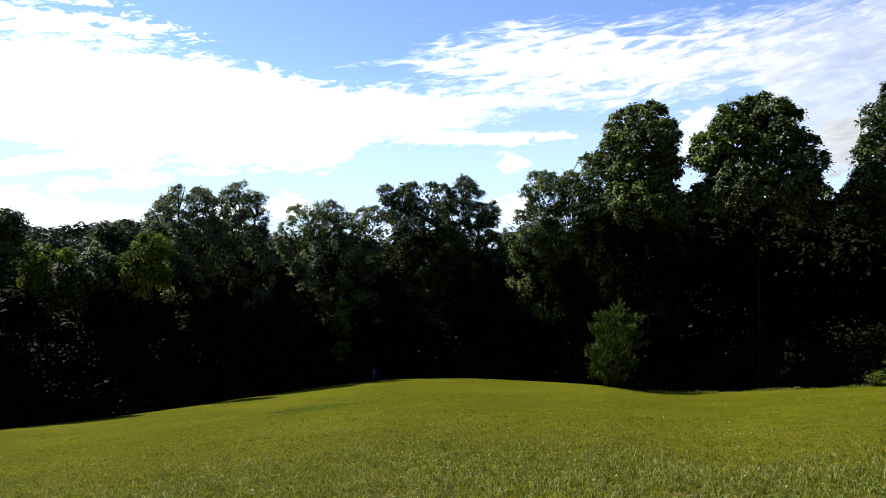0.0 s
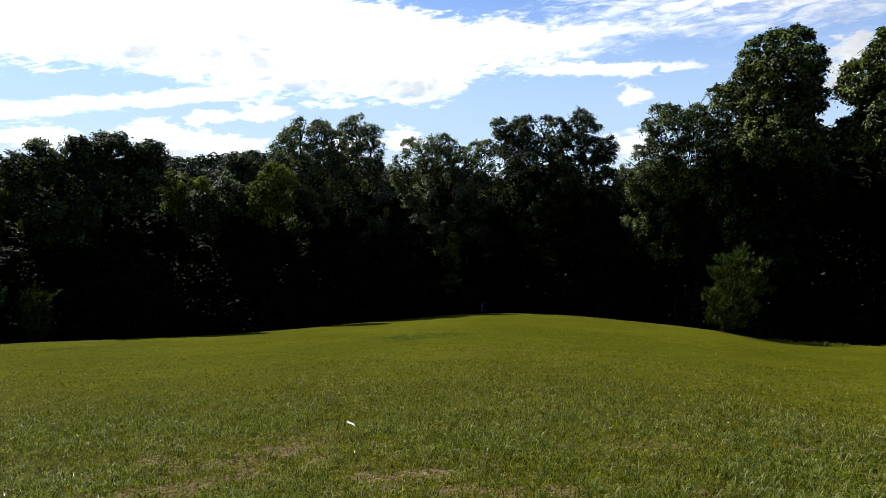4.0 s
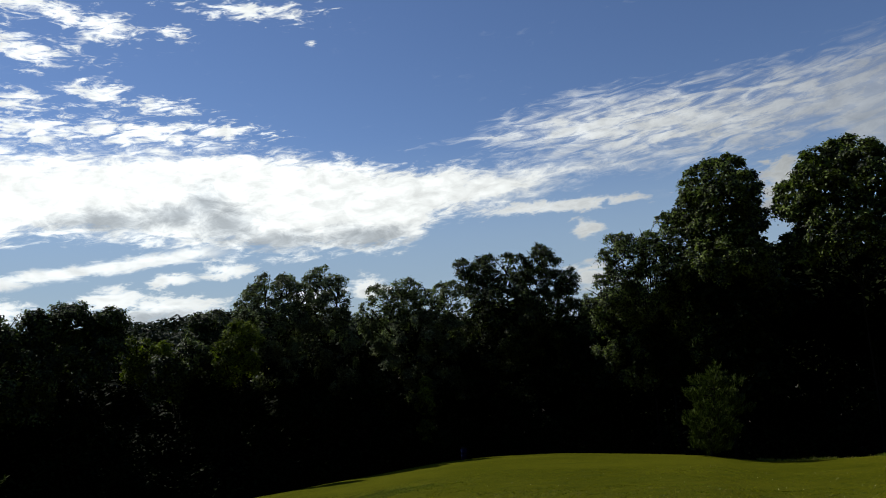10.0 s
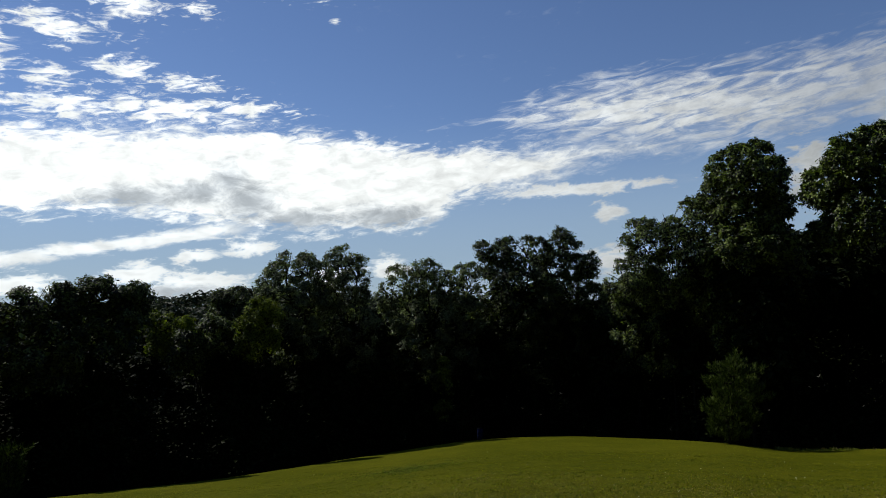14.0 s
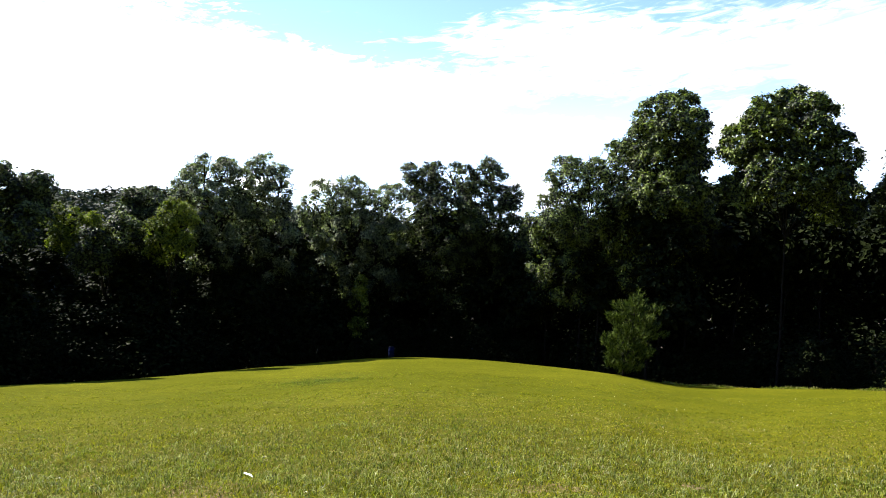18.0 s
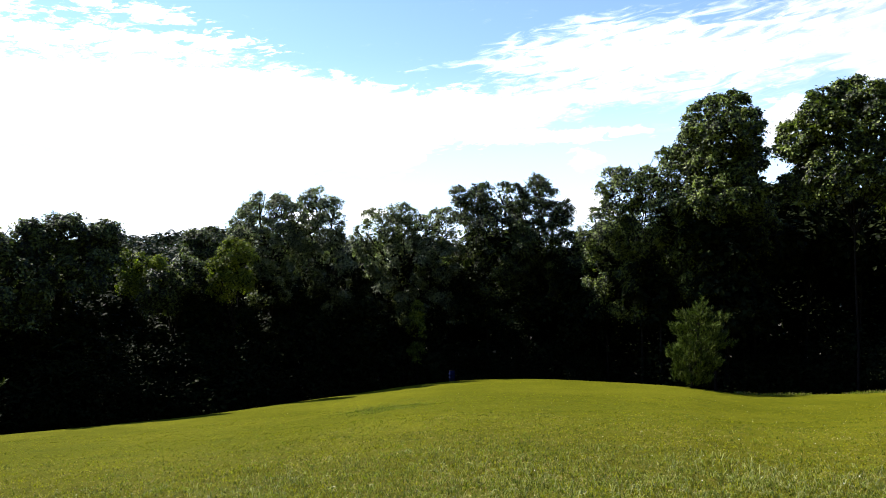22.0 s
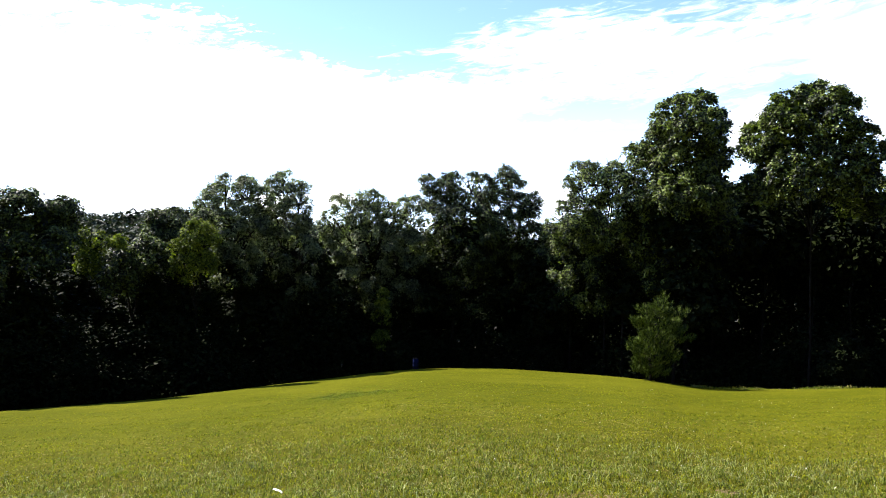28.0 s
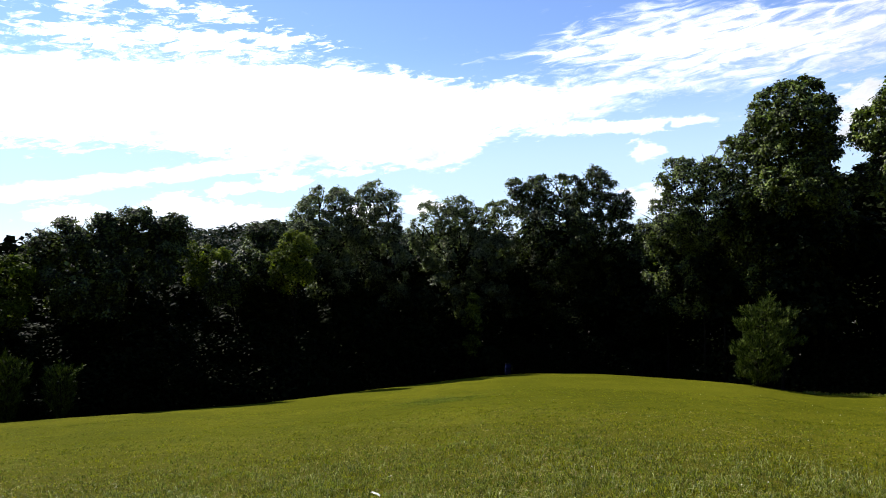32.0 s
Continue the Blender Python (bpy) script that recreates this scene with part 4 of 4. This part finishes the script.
def build_front_thicket():
    """Young growth with shade in its colour between the front trees, hiding their stems."""
    rng = np.random.default_rng(75)
    n = 60000
    az = rng.uniform(-58, 58, n)
    r = reach(az) + 5.0 + 2.5 * np.clip((az - 4) / 8, 0, 1) + 4.5 * rng.uniform(0, 1, n)
    x, y = r * np.sin(np.radians(az)), r * np.cos(np.radians(az))
    tall = 2.2 + 4.6 * value_noise(x * 0.30, y * 0.30, 76) + 1.6 * value_noise(x * 1.1, y * 1.1, 77)
    z = ground_z(x, y) + rng.uniform(0, 1, n) * tall
    keep = (value_noise(x * 0.9 + z * 0.2, z * 1.1 + y * 0.3, 78) > 0.36) & (rng.uniform(0, 1, n) > 0.78 * np.clip((az - 1) / 8, 0, 1))
    c = np.stack([x, y, z], 1)[keep]
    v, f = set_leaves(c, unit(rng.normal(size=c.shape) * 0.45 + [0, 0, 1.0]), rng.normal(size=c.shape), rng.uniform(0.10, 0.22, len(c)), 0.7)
    tagged(new("thicket", mesh_from("thicket", v, f, [LEAF_SHADE])), "young growth between the front stems, shade put into its colour", "undergrowth", kind="stuff")


build_front_thicket()


# ---- conifers at the edge of the field ----
def needle_tris(tips, aims, length, rng, per):
    """Bottle-brush bunches of thin needles round the end of each shoot."""
    who = np.repeat(np.arange(len(tips)), per)
    n = len(who)
    along = unit(aims[who] * 0.9 + unit(rng.normal(size=(n, 3))) * 0.6)
    start = tips[who] - aims[who] * (rng.uniform(0, 1, n) * length * 1.5)[:, None]
    across = unit(np.cross(along, rng.normal(size=(n, 3))))
    s = (length * rng.uniform(0.6, 1.2, n))[:, None]
    v = np.stack([start - across * s * 0.07, start + across * s * 0.07, start + along * s], 1).reshape(-1, 3)
    return v, np.arange(3 * n).reshape(-1, 3)


def pine(name, place, height, spread, label, seed, tiers=11, per=18, needle=0.2, belly=0.3, foot=0.68, lean=0.0):
    """A young pine: whorls of upturned boughs with side shoots, each shoot ending in a bunch of needles, and upright candles at the top."""
    rng = np.random.default_rng(seed)
    tree = thing(name, place, label, "tree")
    wood = [tube([(0, 0, -0.2), (0.02, 0, height * 0.5), (0, 0, height * 0.97)], (0.03 + height * 0.012, 0.02 + height * 0.007, 0.012), 8)]
    tips, aims = [], []

    def shoot(p, aim):
        tips.append(p)
        aims.append(aim / np.linalg.norm(aim))

    for i in range(tiers):
        s = (i + 0.35) / tiers
        z = height * (0.05 + 0.85 * s)
        wide = spread * (foot + (1 - foot) * s / belly if s < belly else max(0.0, 1 - ((s - belly) / (1.04 - belly)) ** 1.9) ** 0.85)
        boughs = 8 if s < 0.5 else 6
        for k in range(boughs):
            a = 2 * np.pi * (k + rng.uniform(-0.35, 0.35)) / boughs + i * 1.13
            out = wide * rng.uniform(0.40, 1.32)
            way = np.array([math.cos(a), math.sin(a), 0.0])
            side = np.array([-way[1], way[0], 0.0])
            start = np.array([0, 0, z])
            end = start + way * out + [0, 0, out * rng.uniform(0.12, 0.45)]
            wood.append(limb(start, end, 0.022, 0.007, rng, 0.05, 4, -0.06))
            shoot(end, way * 0.7 + [0, 0, 0.8])
            for q in np.arange(0.35, 0.97, max(0.08, 0.24 / max(out, 0.3))):
                for turn in (-1, 1):
                    reach_out = (1.0 - q) * out * 0.55 + rng.uniform(0.08, 0.24)
                    p = start + (end - start) * q + side * turn * reach_out * 0.8 + way * reach_out * 0.5 + [0, 0, reach_out * rng.uniform(0.1, 0.6)]
                    shoot(p, way * 0.35 + side * turn * 0.35 + [0, 0, 1.0] + rng.normal(size=3) * 0.15)
    for q in np.linspace(0.82, 1.02, 7):
        shoot(np.array([0, 0, height * q]), np.array([0, 0, 1.0]))
    for k in range(5):
        a = k * 1.26
        shoot(np.array([math.cos(a) * 0.22, math.sin(a) * 0.22, height * rng.uniform(0.9, 0.97)]), np.array([math.cos(a) * 0.3, math.sin(a) * 0.3, 1.0]))
    v, f = needle_tris(np.array(tips), np.array(aims), needle, rng, per)
    wv, wf = joined(wood)
    wv, v = np.array(wv, dtype=float), np.array(v, dtype=float)
    for mesh in (wv, v):
        mesh[:, 0] += lean * np.clip(mesh[:, 2] / height, 0, 1)
    part("trunk", mesh_from("trunk", wv, wf, [BARK], True), tree)
    part("needles", mesh_from("needles", v, f, [NEEDLE]), tree)
    return tree


def hemlock(place, height, spread, label, seed, boughs=44):
    """A sapling with flat, slightly drooping fronds in layers."""
    rng = np.random.default_rng(seed)
    tree = thing("hemlock_tree", place, label, "tree")
    wood = [tube([(0, 0, -0.2), (0.03, 0, height * 0.5), (0, 0, height)], (0.05, 0.03, 0.008), 8)]
    pts, ways = [], []
    for i in range(boughs):
        s = min(0.98, (i + rng.uniform(0, 1)) / boughs)
        z = height * (0.05 + 0.93 * s) + rng.uniform(-0.15, 0.15)
        a = i * 2.4 + rng.uniform(-0.4, 0.4)
        out = spread * (0.55 + 0.45 * math.sin(min(1.0, s * 2.2) * 1.57)) * (1 - s) ** 0.55 * rng.uniform(0.4, 1.25) + 0.12
        way, side = np.array([math.cos(a), math.sin(a), 0]), np.array([-math.sin(a), math.cos(a), 0])
        rise = rng.uniform(0.0, 0.8)
        wood.append(limb((0, 0, z), way * out + [0, 0, z + out * rise], 0.014, 0.004, rng, 0.04, 3, 0.08, 4))
        n = int(90 + 420 * out)
        q = rng.uniform(0.12, 1.0, n) ** 0.8
        off = rng.uniform(-1, 1, n) * (0.42 * np.sin(np.clip(q, 0, 1) * 2.75) + 0.05) * out
        p = way * (q * out)[:, None] + side * off[:, None]
        p[:, 2] = z + q * out * rise - 0.18 * (off / (out + 0.1)) ** 2 * out - 0.10 * q * q * out + rng.normal(size=n) * 0.02
        pts.append(p)
        ways.append(way * 0.8 + side * np.sign(off)[:, None] * 0.6)
    c, w = np.concatenate(pts), np.concatenate(ways)
    v, f = set_leaves(c, unit(rng.normal(size=c.shape) * 0.28 + [0, 0, 1]), w, rng.uniform(0.07, 0.13, len(c)), 0.5)
    part("trunk", mesh_from("trunk", *joined(wood), [BARK], True), tree)
    part("foliage", mesh_from("foliage", v, f, [LEAF_BRIGHT]), tree)
    return tree


def sapling(az, ahead, height, width, seed, mat, label):
    place = edge_spot(az, ahead)
    lobes = ((0.1, 0, height * 0.86, width * 0.34, height * 0.14), (0, 0, height * 0.66, width * 0.5, height * 0.17), (0, 0, height * 0.40, width * 0.5, height * 0.16))
    return broad_tree("sapling", place, lobes, mat, label, seed, leaf=0.14, spray=0.28, per=20, thick=0.05, lumps=0.4, gaps=0.4, core=0.3, limbs=True)


def edge_spot(az, inside=0.0):
    return spot(az, float(reach(np.array([az]))[0]) + inside)


pine("pine_tree", edge_spot(14.3, 0.2), 4.5, 1.5, "bushy young pine standing alone at the field's edge", 41, tiers=12, needle=0.26, per=26, belly=0.42, foot=0.55, lean=0.6)
pine("pine_tree", edge_spot(-45.6, 2.6), 3.1, 0.85, "small dark pine at the shaded field edge", 42, tiers=9, belly=0.6, foot=0.3)
pine("pine_tree", edge_spot(-42.2, 2.6), 2.6, 0.85, "small dark pine at the shaded field edge", 43, tiers=8, belly=0.65, foot=0.25)
pine("pine_tree", edge_spot(38.1, 0.6), 2.7, 0.95, "low broad pine sapling with an upright leader among shrubs", 44, tiers=8, belly=0.15)
pine("pine_tree", edge_spot(36.3, 0.4), 1.4, 0.8, "low spreading pine sapling among shrubs", 45, tiers=5)
hemlock(edge_spot(35.6, 1.0), 5.0, 0.8, "slim hemlock sapling with layered boughs", 46)
hemlock(edge_spot(41.2, 0.9), 3.6, 1.2, "bright hemlock sapling with flat layered boughs", 47)
hemlock(edge_spot(43.4, 0.8), 2.2, 1.0, "small hemlock sapling with flat layered boughs", 48, boughs=22)
for az, inside, wide, high, seed in ((34.2, 0.2, 1.0, 0.7, 51), (44.8, 0.6, 0.7, 0.6, 53), (46.4, 0.9, 0.7, 0.7, 54), (49.8, 0.8, 1.2, 0.9, 56), (40.0, 0.1, 0.8, 0.4, 57)):
    shrub("edge_shrub", edge_spot(az, inside), wide, high, LEAF_BRIGHT, "light green leafy shrub at the sunny field edge", seed, leaf=0.08, count=110, per=12)


# Two saplings take the near-black leaf, with the wood's shade in its colour.
for az, ahead, height, width, seed, mat in ((-9.0, 5.0, 6.4, 1.5, 81, LEAF_YOUNG), (-7.4, 3.6, 2.0, 2.0, 83, LEAF_SHADE), (28.3, 8.6, 3.6, 2.6, 86, LEAF_SHADE)):
    sapling(az, ahead, height, width, seed, mat, "leafy sapling in the shade at the edge of the woods")


def build_weeds():
    """Unmown weeds and seed heads along the edge of the field."""
    rng = np.random.default_rng(71)
    n = 5200
    az = rng.uniform(17.5, 50, n)
    r = reach(az) + rng.normal(0, 0.28, n)
    x, y = r * np.sin(np.radians(az)), r * np.cos(np.radians(az))
    clump = value_noise(x * 1.6, y * 1.6, 33)
    keep = clump > rng.uniform(0.2, 0.75, n)
    x, y, clump = x[keep], y[keep], clump[keep]
    tall = (0.04 + 0.16 * clump) * rng.uniform(0.3, 1.2, len(x))
    half = len(x) * 3 // 4
    blades("tall_weeds", x[:half], y[:half], tall[:half], np.full(half, 0.02), rng.uniform(0.1, 0.5, half), BLADE_DEEP, "unmown weeds along the field's edge", 72)
    blades("dry_weeds", x[half:], y[half:], tall[half:] * 1.1, np.full(len(x) - half, 0.016), rng.uniform(0.1, 0.5, len(x) - half), STRAW, "dry seed stalks along the field's edge", 73)


build_weeds()


# ---- far wooded hill ----
def build_far_woods():
    rng = np.random.default_rng(61)
    for name, n, wide, near, far, per, mat, label in (("far_woods", 900, (-54, 4), 190, 430, 80, LEAF_FAR, "distant wooded hillside across the valley, haze put into its leaf colour"),
                                                      ("valley_woods", 1200, (-58, 58), 62, 330, 36, LEAF_SHADE, "woods filling the valley, shade put into their leaf colour")):
        az = np.radians(rng.uniform(*wide, n))
        r = near + (far - near) * rng.uniform(0, 1, n) ** 1.2
        x, y = r * np.sin(az), r * np.cos(az)
        size = rng.uniform(2.8, 6.0, n)
        who = np.repeat(np.arange(n), per)
        d = unit(rng.normal(size=(len(who), 3)))
        d[:, 2] = np.abs(d[:, 2]) * 1.15 - 0.3
        knob = 0.85 + 0.18 * np.sin(d[:, 0] * 5 + who) * np.cos(d[:, 2] * 6 + who * 1.7)
        c = np.stack([x, y, ground_z(x, y) + size * np.where(r < 120, 0.55, 0.75)], 1)[who] + d * (size[who] * knob)[:, None]
        v, f = set_leaves(c, unit(d * 0.7 + [0, 0, 0.5] + rng.normal(size=d.shape) * 0.35), rng.normal(size=d.shape), np.clip(r[who] * 0.0062, 0.6, 2.1) * (36 / per) ** 0.25 * rng.uniform(0.7, 1.3, len(who)), 0.8)
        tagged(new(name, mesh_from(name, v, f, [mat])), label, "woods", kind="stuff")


build_far_woods()


def build_sky_screen():
    """Unseen woods added round the rest of the field, behind and beside, to block sky light."""
    rng = np.random.default_rng(62)
    n = 640
    az = rng.uniform(60, 300, n)
    az = np.where(az > 180, az - 360, az)
    r = reach(az) + 6 + 26 * rng.uniform(0, 1, n)
    x, y = r * np.sin(np.radians(az)), r * np.cos(np.radians(az))
    z = ground_z(x, y)
    high = rng.uniform(11, 17, n)
    who = np.repeat(np.arange(n), 90)
    d = unit(rng.normal(size=(len(who), 3))) * rng.uniform(0.5, 1, (len(who), 1)) ** 0.5
    c = np.stack([x, y, z + high * 0.5], 1)[who] + d * np.stack([high * 0.3, high * 0.3, high * 0.52], 1)[who]
    tagged(new("sky_screen", mesh_from("sky_screen", *leaf_quads(c, 1.45, rng, slim=0.8), [LEAF_SHADE])), "unseen woods added behind the camera to cut sky light", "woods", kind="stuff")


build_sky_screen()


# ---- small things on the field ----
def build_barrel():
    bm = bmesh.new()
    rows = ((0.0, 0.24), (0.02, 0.27), (0.28, 0.285), (0.30, 0.30), (0.33, 0.285), (0.58, 0.285), (0.60, 0.30), (0.63, 0.285), (0.88, 0.27), (0.90, 0.25), (0.90, 0.0))
    sides, last = 28, None
    for z, r in rows:
        ring = [bm.verts.new((r * math.cos(a), r * math.sin(a), z)) for a in (2 * math.pi * i / sides for i in range(sides))] if r else [bm.verts.new((0, 0, z))]
        if last:
            for i in range(sides):
                if len(ring) == 1:
                    bm.faces.new((last[i], last[(i + 1) % sides], ring[0]))
                else:
                    bm.faces.new((last[i], last[(i + 1) % sides], ring[(i + 1) % sides], ring[i]))
        last = ring
    me = bpy.data.meshes.new("drum")
    bm.to_mesh(me)
    bm.free()
    me.materials.append(plain_material("blue_plastic", (0.002, 0.005, 0.030), 0.9, sheen=0.05))
    for p in me.polygons:
        p.use_smooth = True
    ob = thing("barrel", edge_spot(-5.9, 1.3), "blue plastic barrel at the shaded edge of the field", "barrel")
    drum = part("drum", me, ob)
    bm = bmesh.new()
    bmesh.ops.create_cone(bm, cap_ends=True, segments=28, radius1=0.262, radius2=0.25, depth=0.035, matrix=Matrix.Translation((0, 0, 0.922)))
    lid = bpy.data.meshes.new("lid")
    bm.to_mesh(lid)
    bm.free()
    lid.materials.append(plain_material("black_plastic", (0.008, 0.008, 0.010), 0.9, sheen=0.05))
    part("lid", lid, drum, "black plastic lid")
    ob.scale = (0.7, 0.7, 0.8)


build_barrel()


def build_scrap():
    """A curled strip of white litter on the lawn."""
    bm = bmesh.new()
    rows = []
    for i in range(9):
        s = i / 8
        w = 0.022 * (1 - 0.5 * abs(2 * s - 1))
        z = 0.06 + 0.006 * math.sin(s * 3.0) + 0.003 * math.sin(s * 11)
        rows.append([bm.verts.new((0.17 * (s - 0.5), k * w, z + 0.012 * abs(k))) for k in (-1, 0, 1)])
    for a, b in zip(rows, rows[1:]):
        for k in range(2):
            bm.faces.new((a[k], a[k + 1], b[k + 1], b[k]))
    bmesh.ops.solidify(bm, geom=bm.faces[:], thickness=0.003)
    me = bpy.data.meshes.new("paper_scrap")
    bm.to_mesh(me)
    bm.free()
    me.materials.append(plain_material("white_paper", (0.8, 0.8, 0.77), 0.6, 0.05))
    ob = tagged(new("paper_scrap", me), "curled white scrap of litter lying in the grass", "litter")
    lie = spot(-17.8, 7.8)
    lie.z += float(turf(np.array([lie.x]), np.array([lie.y]))[0]) - 0.02
    ob.matrix_world = Matrix.Translation(lie) @ Matrix.Rotation(radians(-34), 4, "Z")


build_scrap()
